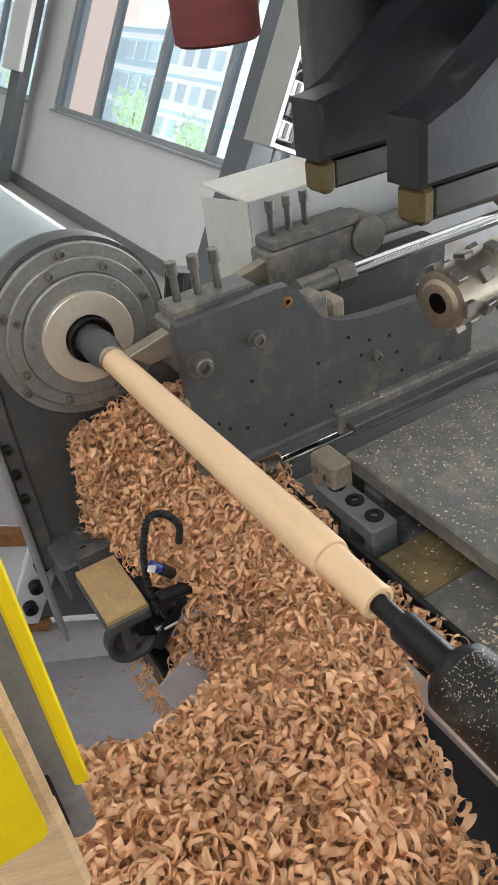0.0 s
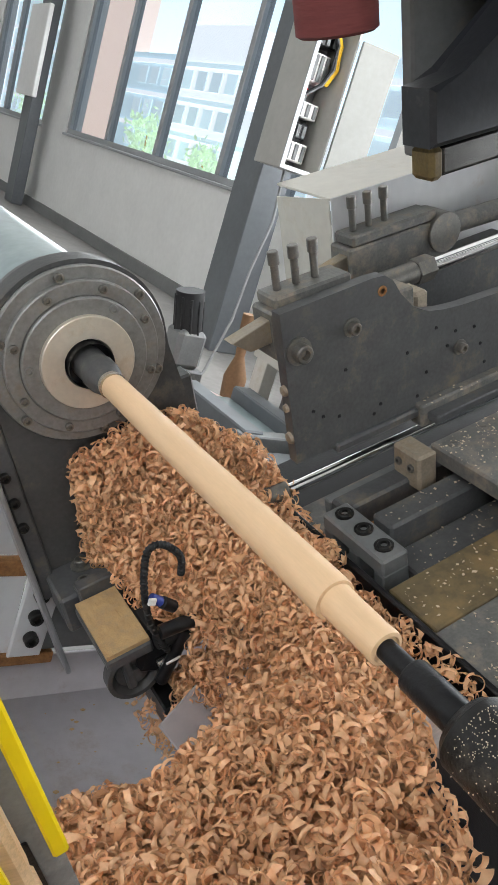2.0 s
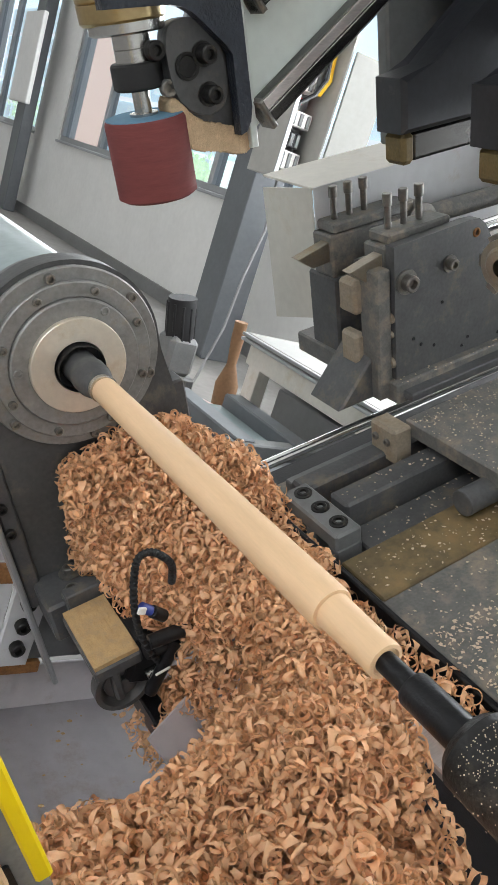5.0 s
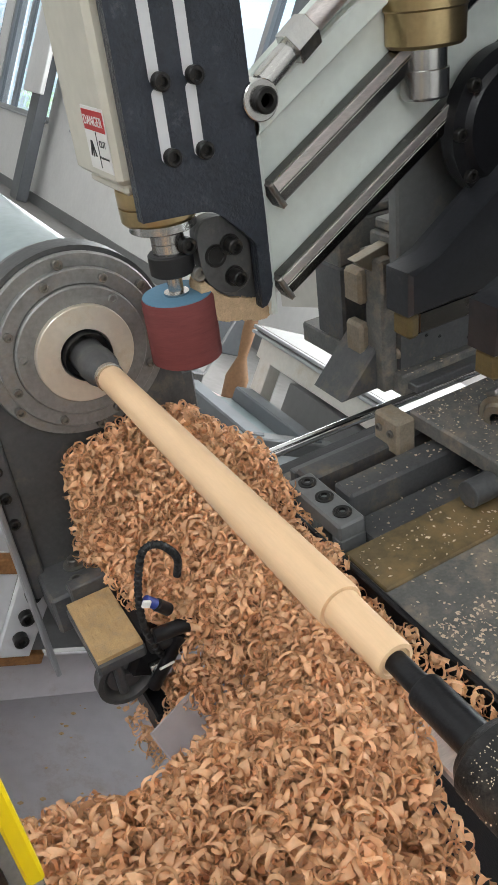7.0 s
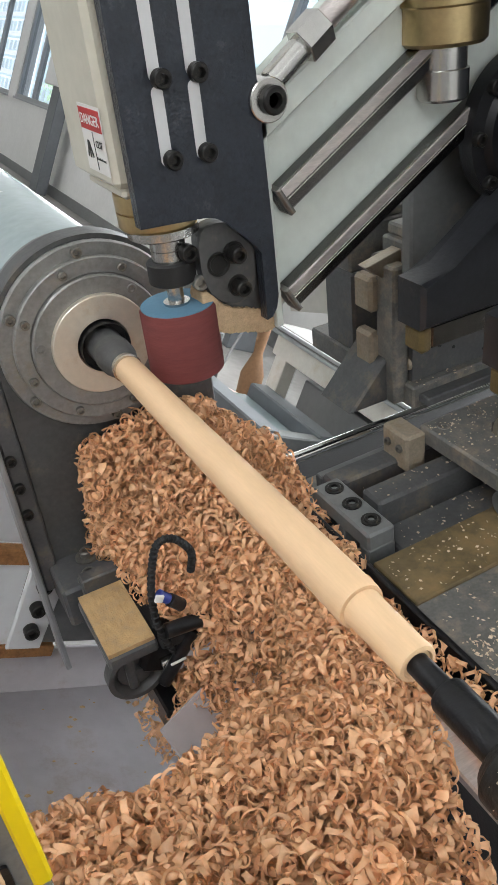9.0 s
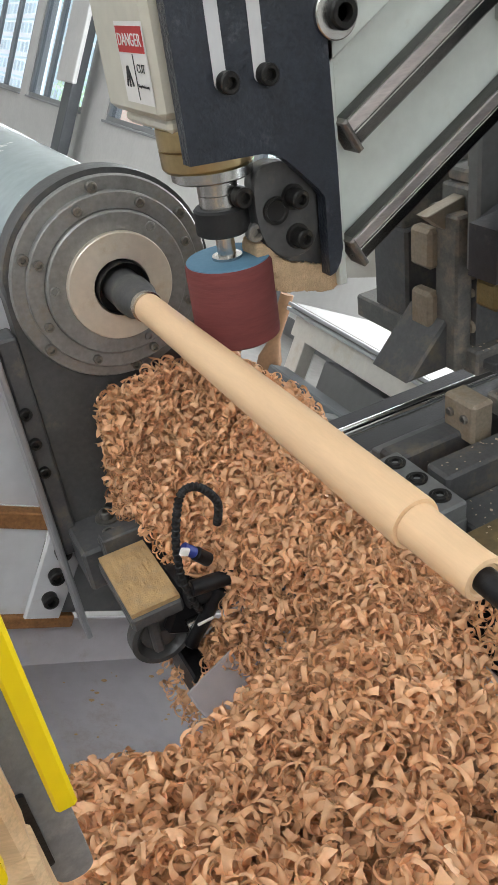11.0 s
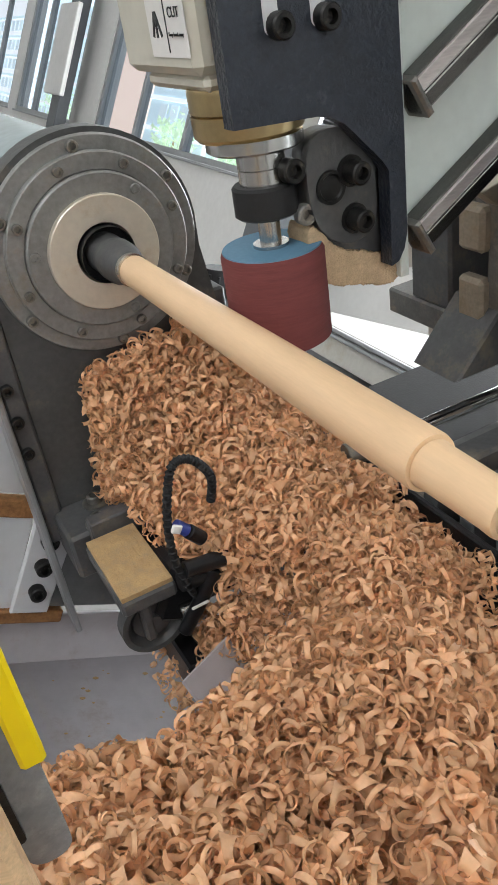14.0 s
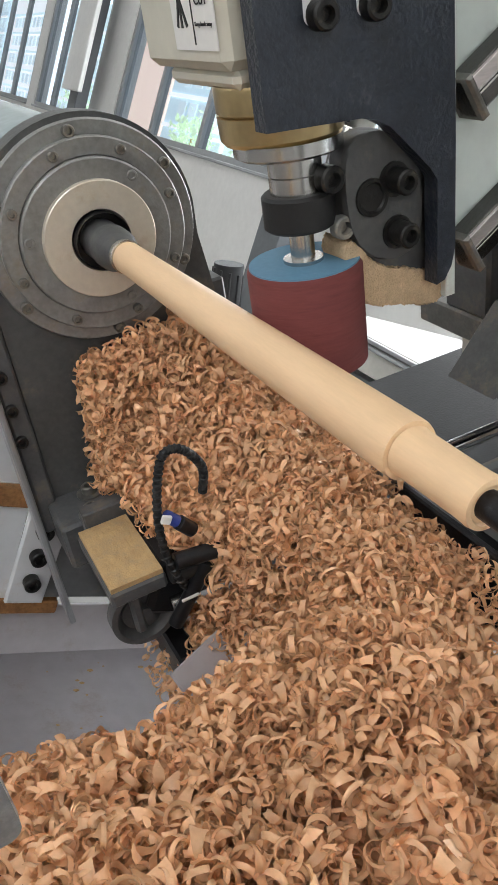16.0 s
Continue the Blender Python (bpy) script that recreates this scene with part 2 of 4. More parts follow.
def slab(outline, y0, y1, bevel=0.0015, bm=None):
    """A plate with an outline in (x, z), from y0 to y1."""
    bm = bm or bmesh.new()
    a = [bm.verts.new((x, y0, z)) for x, z in outline]
    b = [bm.verts.new((x, y1, z)) for x, z in outline]
    fs = [bm.faces.new(a), bm.faces.new(b[::-1])]
    for i in range(len(a)):
        j = (i + 1) % len(a)
        fs.append(bm.faces.new((a[j], a[i], b[i], b[j])))
    if bevel:
        es = [e for f in fs[:2] for e in f.edges]
        bmesh.ops.bevel(bm, geom=list(set(es)), offset=bevel, segments=1, affect="EDGES")
    return bm


def arc(cx, cz, r, a0, a1, n=12):
    return [(cx + r * math.cos(radians(a0 + (a1 - a0) * i / n)), cz + r * math.sin(radians(a0 + (a1 - a0) * i / n))) for i in range(n + 1)]


def tube_path(points, r, n=8, bm=None):
    bm = bm or bmesh.new()
    pts = [Vector(p) for p in points]
    rings = []
    for i, p in enumerate(pts):
        d = (pts[min(i + 1, len(pts) - 1)] - pts[max(i - 1, 0)]).normalized()
        q = d.to_track_quat("Z", "Y").to_matrix()
        rings.append([bm.verts.new(p + q @ Vector((r * math.cos(2 * math.pi * k / n), r * math.sin(2 * math.pi * k / n), 0))) for k in range(n)])
    for A, B in zip(rings, rings[1:]):
        for k in range(n):
            bm.faces.new((A[k], A[(k + 1) % n], B[(k + 1) % n], B[k]))
    bm.faces.new(rings[0][::-1]), bm.faces.new(rings[-1])
    return bm


def screw(parent, p, axis, r, material=BOLT, h=None, name="cap_screw", washer=0.0):
    """A socket-head screw that stands on p, its hexagon socket sunk in the head."""
    h = h or r * 1.1
    prof = [(0, 0), (0, r), (h - r * 0.15, r), (h, r * 0.86), (h, r * 0.55), (h - r * 0.7, r * 0.5), (h - r * 0.7, 0)]
    bm = bmesh.new()
    if washer:
        turned([(0, 0), (0, washer), (r * 0.25, washer), (r * 0.25, r)], p, axis, 20, bm)
    turned(prof, p, axis, 18, bm)
    return part(name, bm, material, parent, at=p)


# ---- room ----
FLOOR_Z = -0.87
WORLD = Matrix()


def setting(name, bm, material, label, category):
    ob = new(name, mesh_of(name, bm, material, False))
    return tagged(ob, label, category, kind="structure")


setting("floor", box(-4.2, 3.3, -5.2, 30.2, FLOOR_Z - 0.2, FLOOR_Z, 0), CONCRETE, "grey concrete workshop floor with dust", "floor")
setting("ceiling", box(-4.2, 3.3, -5.2, 30.2, 3.0, 3.2, 0), PLASTER, "plain white workshop ceiling", "ceiling")
SILL, HEAD = 0.21, 2.35
setting("wall_east_lower", box(3.1, 3.3, -5.2, 30.2, FLOOR_Z, SILL - 0.03, 0), PLASTER, "white plastered wall under the windows", "wall")
setting("wall_east_upper", box(3.1, 3.3, -5.2, 30.2, HEAD, 3.0, 0), PLASTER, "white plastered wall over the windows", "wall")
for i, (a, b) in enumerate(((-5.2, -3.0), (3.0, 3.2), (9.35, 10.35), (13.4, 13.9), (21.0, 21.5), (29.4, 30.2))):
    setting("wall_east_pier_%d" % (i + 1), box(3.1, 3.3, a, b, SILL - 0.03, HEAD, 0), PLASTER, "white plastered pier between windows", "wall")
setting("baseboard", box(3.07, 3.1, -5.2, 30.2, FLOOR_Z, FLOOR_Z + 0.13, 0), SKIRT, "dark grey painted baseboard", "baseboard")
setting("wall_north", box(-4.2, 3.1, 30.0, 30.2, FLOOR_Z, 3.0, 0), PLASTER, "plain white far wall", "wall")
setting("wall_west", box(-4.2, -4.0, -5.2, 30.0, FLOOR_Z, 3.0, 0), PLASTER, "plain white wall", "wall")
setting("wall_south", box(-4.0, 3.1, -5.2, -5.0, FLOOR_Z, 3.0, 0), PLASTER, "plain white wall", "wall")


def window(i, y0, y1, posts):
    t = thing("window_%d" % i, "aluminium sliding window with grey frame over a low wall", "window", (3.15, y0, SILL), WORLD, kind="structure")
    part("window_sill", box(3.06, 3.3, y0, y1, SILL - 0.03, SILL, 0.004), ALU, t)
    for z0, z1 in ((SILL, SILL + 0.06), (HEAD - 0.06, HEAD)):
        part("window_frame", box(3.12, 3.2, y0, y1, z0, z1, 0.004), ALU, t)
    for y in posts:
        part("mullion", box(3.11, 3.2, y - 0.04, y + 0.04, SILL + 0.06, HEAD - 0.06, 0.004), ALU, t)
    for a, b in zip(posts, posts[1:]):
        p = part("pane", box(3.15, 3.156, a + 0.04, b - 0.04, SILL + 0.06, HEAD - 0.06, 0), GLASS, t)
        p.visible_shadow = False


window(1, 3.2, 9.35, (3.24, 4.3, 5.36, 6.7, 8.03, 9.31))
window(2, 10.35, 13.4, (10.39, 11.4, 12.4, 13.36))
window(3, -3.0, 3.0, (-2.96, -1.5, 0.0, 1.5, 2.96))
window(4, 13.9, 21.0, (13.94, 15.3, 16.7, 18.1, 19.5, 20.96))
window(5, 21.5, 29.4, (21.54, 23.5, 25.5, 27.5, 29.36))
# the yard outside: its daylight and haze come from glowing materials
out = thing("facade", "pale blue and white building fronts across a yard, daylight as glow", "building", (9, 6, FLOOR_Z), WORLD, kind="backdrop")
part("daylight_sheet", box(14.0, 14.05, -12, 110, -3, 16, 0), OUTSIDE, out)
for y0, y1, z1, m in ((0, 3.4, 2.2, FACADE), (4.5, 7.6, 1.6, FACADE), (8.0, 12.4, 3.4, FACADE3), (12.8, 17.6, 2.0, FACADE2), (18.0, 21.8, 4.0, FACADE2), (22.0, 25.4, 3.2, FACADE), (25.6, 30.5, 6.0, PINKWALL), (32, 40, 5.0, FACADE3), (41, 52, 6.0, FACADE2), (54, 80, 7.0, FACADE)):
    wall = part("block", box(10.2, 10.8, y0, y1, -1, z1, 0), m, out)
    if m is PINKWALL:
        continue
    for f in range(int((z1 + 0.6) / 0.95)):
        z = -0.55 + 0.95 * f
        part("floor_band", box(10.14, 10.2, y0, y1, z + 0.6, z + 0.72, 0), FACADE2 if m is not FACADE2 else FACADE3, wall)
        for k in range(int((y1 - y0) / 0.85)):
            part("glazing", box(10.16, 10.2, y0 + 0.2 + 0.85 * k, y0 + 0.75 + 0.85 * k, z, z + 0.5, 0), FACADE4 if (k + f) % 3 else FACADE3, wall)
rng = np.random.default_rng(31)
for name, c, r, n in (("yard_shrub", (9.2, 20.6, 0.75), 0.75, 420), ("yard_shrub", (9.4, 17.4, 0.45), 0.6, 320), ("yard_shrub", (9.5, 33.0, 0.9), 0.9, 300)):
    shrub = thing(name, "green shrub in the yard, paled and glowing for daylight haze", "shrub", (c[0], c[1], -1.0), WORLD)
    bm = bmesh.new()
    for i in range(n):
        d = rng.normal(0, 1, 3)
        d = d / np.linalg.norm(d) * r * rng.uniform(0.3, 1.0) ** 0.6 * rng.uniform(0.6, 1.15)
        m4 = Matrix.Translation(Vector(c) + Vector(d)) @ Euler(rng.uniform(0, 6.28, 3)).to_matrix().to_4x4()
        vs = [bm.verts.new(m4 @ Vector(p)) for p in ((-0.1, 0, 0), (0, 0.045, 0.01), (0.11, 0, 0), (0, -0.045, 0.01))]
        bm.faces.new(vs)
    part("leaves", bm, LEAF, shrub)
    part("stem", rod((c[0], c[1], -1.0), (c[0], c[1], c[2]), 0.03, 8), PINE, shrub)
setting("ground", box(3.3, 14, -12, 110, -1.1, -1.0, 0), CONCRETE, "pale concrete yard outside", "ground")

col = thing("steel_column", "grey painted square steel column against the window wall", "column", (2.6, 3.85, FLOOR_Z), WORLD)
part("shaft", box(2.48, 2.72, 3.68, 3.98, FLOOR_Z, 3.0, 0.006), COLUMN, col)
cab = thing("electrical_cabinet", "open grey electrical cabinet with wired switchgear on the column", "cabinet", (2.4, 3.3, 0.41), WORLD)
part("column_bracket", box(2.42, 2.52, 3.43, 3.68, 0.6, 0.66, 0.004), COLUMN, cab)
part("column_bracket", box(2.42, 2.52, 3.43, 3.68, 1.05, 1.11, 0.004), COLUMN, cab)
part("back_panel", box(2.262, 2.528, 3.418, 3.43, 0.41, 1.3, 0.002), CABINET, cab)
part("side_panel", box(2.25, 2.262, 3.14, 3.43, 0.41, 1.3, 0.002), CABINET, cab)
part("side_panel", box(2.528, 2.54, 3.14, 3.43, 0.41, 1.3, 0.002), CABINET, cab)
part("bottom_panel", box(2.262, 2.528, 3.14, 3.418, 0.41, 0.422, 0.002), CABINET, cab)
part("top_panel", box(2.262, 2.528, 3.14, 3.418, 1.288, 1.3, 0.002), CABINET, cab)
part("front_lip", box(2.248, 2.275, 3.128, 3.14, 0.41, 1.3, 0.002), ALU, cab)
part("front_lip", box(2.275, 2.528, 3.128, 3.14, 0.41, 0.435, 0.002), ALU, cab)
bm = box(0, 0.245, -0.012, 0.012, 0.42, 1.2, 0.003)
bmesh.ops.transform(bm, matrix=pose(2.545, 3.118, 0, 0, 0, -12), verts=bm.verts)
part("door", bm, DOORPAINT, cab, "grey cabinet door, swung open")
part("mounting_plate", box(2.27, 2.52, 3.4, 3.416, 0.44, 1.27, 0.002), SKIRT, cab)
for z0, z1, x0, x1, m in ((1.12, 1.22, 2.29, 2.5, BLACK), (0.92, 1.08, 2.32, 2.48, WHITE), (0.84, 0.88, 2.3, 2.4, RED), (0.72, 0.81, 2.29, 2.5, WHITE), (0.6, 0.69, 2.29, 2.46, BLACK), (0.47, 0.58, 2.29, 2.5, WHITE)):
    sg = part("switchgear", box(x0, x1, 3.28, 3.4, z0, z1, 0.006), m, cab)
    for k in range(4):
        x = x0 + (x1 - x0) * (k + 0.5) / 4
        part("terminal", box(x - 0.012, x + 0.012, 3.27, 3.28, z0 + 0.01, z1 - 0.01, 0.002), SKIRT if m is not BLACK else GREYPAINT, sg)
for k, m in enumerate((YELLOWWIRE, YELLOWWIRE, SKIRT, BLACK)):
    d = 0.012 * k
    part("wire", tube_path([(2.47 - d, 3.27, 1.22), (2.5 - d, 3.24, 1.15), (2.51 - d, 3.23, 1.02), (2.47 - d, 3.24, 0.92), (2.4 - d, 3.27, 0.85), (2.36 - d, 3.26, 0.7)][: 4 if k < 2 else 6], 0.009), m, cab)

post = thing("steel_post", "grey steel post with a white panel near the far wall", "post", (2.9, 9.9, FLOOR_Z), WORLD)
part("shaft", box(2.8, 2.95, 10.0, 10.35, FLOOR_Z, 3.0, 0.01), COLUMN, post)
part("panel", box(2.72, 2.78, 9.75, 10.5, 0.5, 1.6, 0.01), PLASTER, post)

# things on the floor behind the lathe
bench = thing("white_workbench", "white workbench with aluminium edge profile, cream legs", "workbench", (1.8, 1.0, FLOOR_Z), WORLD)
part("top", box(1.4, 2.3, 0.0, 1.68, -0.27, -0.24, 0.004), DOORPAINT, bench)
part("edge_profile", box(1.385, 1.4, 0.0, 1.69, -0.275, -0.262, 0.002), ALU, bench)
part("edge_profile", box(1.385, 1.4, 0.0, 1.69, -0.255, -0.242, 0.002), ALU, bench)
part("apron", box(1.42, 1.44, 0.0, 1.66, -0.36, -0.28, 0.003), CREAM, bench)
for y in (1.6, 0.05):
    for x in (1.42, 2.2):
        part("leg", box(x, x + 0.06, y - 0.05, y + 0.03, FLOOR_Z, -0.27, 0.003), CREAM, bench)
# dark box added for the shade on the underside, no real shelf
part("shade_block", box(1.5, 2.25, 0.05, 1.5, -0.7, -0.4, 0.005), SKIRT, bench)
fr2 = thing("steel_frame_parts", "blue-grey painted steel channels and plate on a stand", "steel parts", (1.2, 1.1, FLOOR_Z), WORLD)
part("plate", box(0.98, 1.35, 0.45, 0.98, -0.53, -0.5, 0.004), COLUMN, fr2)
part("channel", box(1.02, 1.1, 1.02, 1.5, -0.52, -0.45, 0.006), COLUMN, fr2)
part("channel", box(1.26, 1.34, 1.02, 1.5, -0.52, -0.45, 0.006), COLUMN, fr2)
part("cross_bar", box(1.0, 1.4, 1.0, 1.06, -0.52, -0.46, 0.005), GREYPAINT, fr2)
part("channel_web", box(1.1, 1.26, 1.06, 1.5, -0.52, -0.5, 0.003), TUBE, fr2)
for x in (1.02, 1.3):
    for y in (0.5, 1.4):
        part("leg", box(x, x + 0.05, y, y + 0.05, FLOOR_Z, -0.52, 0.004), SKIRT, fr2)
roll = thing("plastic_roll", "pinkish translucent plastic roll lying on a pallet", "plastic roll", (1.2, 1.9, -0.7), WORLD)
part("roll", rod((1.05, 2.05, -0.6), (1.28, 1.55, -0.6), 0.075, 28), mat("pink_film", (0.7, 0.55, 0.52), 0.3, 0, 0.12, 20, 0.2), roll)
part("pallet", box(0.9, 1.5, 1.55, 2.2, FLOOR_Z, -0.676, 0.01), CREAM, roll)
mo = thing("floor_motor", "black electric motor on a grey stand", "electric motor", (1.32, 2.04, FLOOR_Z), WORLD)
part("motor_can", rod((1.32, 2.04, -0.4), (1.28, 2.04, -0.22), 0.062, 28), RUBBER, mo)
for k in range(10):
    an = k * math.pi / 5
    part("cooling_fin", rod((1.32 + 0.062 * math.cos(an), 2.04 + 0.062 * math.sin(an), -0.4), (1.285 + 0.062 * math.cos(an), 2.04 + 0.062 * math.sin(an), -0.25), 0.006, 8), RUBBER, mo)
part("gearbox", box(1.25, 1.39, 1.97, 2.11, -0.55, -0.38, 0.02), GREYPAINT, mo)
part("stand", box(1.23, 1.41, 1.96, 2.12, FLOOR_Z, -0.55, 0.01), DARK, mo)
ba = thing("wooden_baluster", "turned brown wooden baluster leaning by the column", "baluster", (1.62, 2.05, FLOOR_Z), WORLD)
part("turning", turned([(0, 0), (0, 0.035), (0.1, 0.035), (0.12, 0.05), (0.3, 0.055), (0.36, 0.035), (0.4, 0.022), (0.52, 0.03), (0.6, 0.03), (0.6, 0)], (1.66, 2.05, FLOOR_Z), (-0.08, 0.0, 1), 28), mat("brown_timber", (0.24, 0.13, 0.065), 0.7, 0, 0.2, 12, 0.15), ba)
cab_wire = thing("hanging_cable", "thin grey cable hanging from the cabinet to the floor", "cable", (2.3, 3.1, FLOOR_Z), WORLD)
part("cable", tube_path([(2.4, 3.3, 0.41), (2.36, 3.2, 0.1), (2.24, 3.1, -0.2), (2.15, 3.0, -0.5), (2.0, 2.9, -0.8), (1.9, 2.8, FLOOR_Z + 0.01)], 0.009), SKIRT, cab_wire)

# ---- lathe: fixed parts (machine frame: x across the bed, y along the spindle, z off the bed) ----
hs = thing("headstock", "dark grey lathe headstock with bolted stepped bearing rings", "headstock", (0, 0, -0.3))
outline = [(-0.121, -0.33), (0.16, -0.33), (0.15, -0.2), (0.128, -0.13), (0.117, -0.03)] + arc(0, 0.0, 0.118, 3, 172, 28) + [(-0.117, 0.0)]
part("housing", slab(outline, 0.019, 0.054, 0.003), CASTING, hs)
part("housing_back", slab([(-0.105, -0.3), (0.088, -0.3)] + arc(0, 0, 0.108, 0, 180, 24), 0.054, 0.09, 0.003), GREYPAINT, hs)
part("outer_ring", turned([(0, 0.0), (0, 0.112), (0.006, 0.113), (0.01, 0.111), (0.01, 0.0)], (0, 0.019, 0), (0, -1, 0), 64), RING, hs)
part("middle_ring", turned([(0, 0.0), (0, 0.0975), (0.008, 0.0975), (0.01, 0.096), (0.01, 0.08), (0.006, 0.078), (0.006, 0.0)], (0, 0.009, 0), (0, -1, 0), 64), RING, hs)
part("inner_ring", turned([(0, 0), (0, 0.079), (0.009, 0.079), (0.011, 0.077), (0.011, 0.058), (0.011, 0)], (0, 0.003, 0), (0, -1, 0), 64), RING, hs)
part("face_disc", turned([(0.0, 0.0585), (0.008, 0.0585), (0.009, 0.0575), (0.0095, 0.031), (0.004, 0.029), (-0.02, 0.0285)], (0, -0.0075, 0), (0, -1, 0), 64), MACHINED, hs, "bright machined spindle face with a bore")
part("bore", turned([(0, 0.0), (0, 0.0285), (0.018, 0.0285)], (0, -0.009, 0), (0, -1, 0), 40), BLACK, hs)
for k in range(6):
    a = radians(31.5 + 60 * k)
    screw(hs, (0.103 * math.cos(a), 0.009, 0.103 * math.sin(a)), (0, -1, 0), 0.0062)
for k in range(8):
    a = radians(16.5 + 45 * k)
    screw(hs, (0.0885 * math.cos(a), -0.001, 0.0885 * math.sin(a)), (0, -1, 0), 0.0052)
for a in (48, 170, 287):
    a = radians(a)
    screw(hs, (0.0705 * math.cos(a), -0.007, 0.0705 * math.sin(a)), (0, -1, 0), 0.0055, RING, 0.003)
part("drive_centre", turned([(0, 0.0), (0, 0.0205), (0.022, 0.0205), (0.03, 0.019), (0.042, 0.0215), (0.06, 0.021), (0.086, 0.0145), (0.09, 0)], (0, -0.004, 0), (0, -1, 0), 40), CASTING, hs, "black steel drive centre")
part("centre_cup", turned([(0, 0.0), (0, 0.0155), (0.008, 0.0162), (0.0085, 0.014), (0.0085, 0)], (0, -0.0845, 0), (0, -1, 0), 36), STEEL, hs, "bright steel driving cup")
part("side_lug", box(0.128, 0.155, 0.0545, 0.09, -0.26, -0.1, 0.003), DARK, hs)
part("foot", box(-0.13, 0.1, -0.05, 0.03, -0.35, -0.29, 0.004), DARK, hs)
for x, y in ((-0.08, 0.002), (-0.09, -0.04)):
    screw(hs, (x, y, -0.29), (0, 0, 1), 0.009, BOLT, 0.012, washer=0.016)
part("side_flange", box(-0.142, -0.119, 0.012, 0.05, -0.33, -0.03, 0.003), DARK, hs)
part("flange_edge", box(-0.15, -0.1425, 0.004, 0.05, -0.47, -0.03, 0.002), ALU, hs, "bare metal edge strip")
for w in (-0.12, -0.16, -0.2):
    screw(hs, (-0.135, 0.012, w), (0, -1, 0), 0.007, BOLTBLACK)

tb = thing("spindle_motor_tube", "blue-grey enamelled round spindle housing behind the headstock", "spindle housing", (0, 0.09, -0.1))
part("barrel", turned([(0, 0.0), (0, 0.1), (0.01, 0.103), (0.7, 0.103), (0.71, 0)], (-0.01, 0.09, 0.0), (0, 1, 0), 56), TUBE, tb)
part("base", box(-0.1, 0.09, 0.1, 0.7, -0.33, -0.08, 0.004), DARK, tb)

# machine frame under the headstock
fr = thing("machine_bed", "dark grey slanted lathe bed with steel front rail", "lathe bed", (0.1, -0.5, -0.5))
part("front_rail", box(0.1, 0.125, -1.6, -0.45, -0.275, -0.262, 0.002), RAILM, fr, "brown-stained steel rail")
part("rail_web", box(0.112, 0.135, -1.6, -0.02, -0.5, -0.276, 0.002), BLACK, fr)
part("casting", box(0.16, 1.0, -1.6, 0.1, -0.6, -0.345, 0.004), BLACK, fr)
part("headstock_base", box(-0.09, 0.14, 0.095, 0.75, -0.5, -0.331, 0.004), DARK, fr)

wp = thing("turned_workpiece", "smooth pale beech spindle blank turned between centres", "workpiece", (0, 0, 0))
prof = [(0.0935, 0), (0.0935, 0.0135), (0.096, 0.0148), (0.14, 0.0148), (0.2, 0.0152), (0.3, 0.016), (0.4, 0.0167), (0.5, 0.0172), (0.516, 0.0172), (0.5185, 0.0165), (0.519, 0)]
part("tapered_shank", turned(prof, (0, 0, 0), (0, -1, 0), 48), WOOD, wp)
prof = [(0.5192, 0), (0.5192, 0.0142), (0.522, 0.0138), (0.55, 0.0134), (0.565, 0.0133), (0.572, 0.0137), (0.575, 0.0131), (0.5755, 0.0105), (0.574, 0.0095), (0.574, 0)]
part("tenon", turned(prof, (0, 0, 0), (0, -1, 0), 48), WOOD, wp)

ts = thing("tailstock_centre", "black steel live centre and tailstock quill dusted with sawdust", "tailstock", (0, -0.9, 0))
part("point", turned([(0, 0), (0, 0.0075), (0.03, 0.0078), (0.03, 0)], (0, -0.57, 0), (0, -1, 0), 28), BLACK, ts)
part("centre_body", turned([(0, 0), (0, 0.011), (0.002, 0.012), (0.05, 0.012), (0.05, 0)], (0, -0.6, 0), (0, -1, 0), 32), BLACK, ts)
part("quill", turned([(0, 0), (0, 0.021), (0.006, 0.026), (0.1, 0.0275), (0.3, 0.0275), (0.9, 0.0275), (0.9, 0)], (0, -0.648, 0), (0, -1, 0), 48), QUILL, ts)
random.seed(12)
bm = bmesh.new()
for i in range(1100):
    y, a = -0.66 - 0.26 * random.random() ** 1.4, radians(random.gauss(105, 32))
    r = random.uniform(0.0002, 0.0005)
    bmesh.ops.create_icosphere(bm, subdivisions=1, radius=r, matrix=Matrix.Translation((0.0274 * math.cos(a), y, 0.0274 * math.sin(a))))
tagged(part("dust_specks", bm, FLECK, ts), kind="stuff")
part("tailstock_body", box(-0.09, 0.09, -1.6, -1.2, -0.2, 0.09, 0.01), DARK, ts)

# dusty bracket and hose under the headstock
br = thing("dusty_bracket", "dark steel bracket with its top covered in sawdust", "bracket", (-0.06, -0.12, -0.4))
part("arm", box(-0.118, -0.058, -0.187, -0.07, -0.309, -0.2905, 0.003), DARK, br)
part("back_plate", box(-0.106, 0.03, -0.07, -0.05, -0.34, -0.268, 0.002), DARK, br)
bm = box(-0.116, -0.06, -0.185, -0.073, -0.2902, -0.2845, 0)
bmesh.ops.subdivide_edges(bm, edges=bm.edges[:], cuts=22, use_grid_fill=True)
for v in bm.verts:
    if v.co.z > -0.285 and -0.1155 < v.co.x < -0.0605 and -0.1845 < v.co.y < -0.0735:
        v.co.z += 0.002 * math.sin(70 * v.co.x + 40 * v.co.y) * math.sin(60 * v.co.y) + random.uniform(-0.0007, 0.0012)
part("sawdust_layer", bm, SAWDUST, br, "settled sawdust")
part("cheek", box(-0.1, -0.088, -0.18, -0.08, -0.36, -0.31, 0.003), DARK, br)
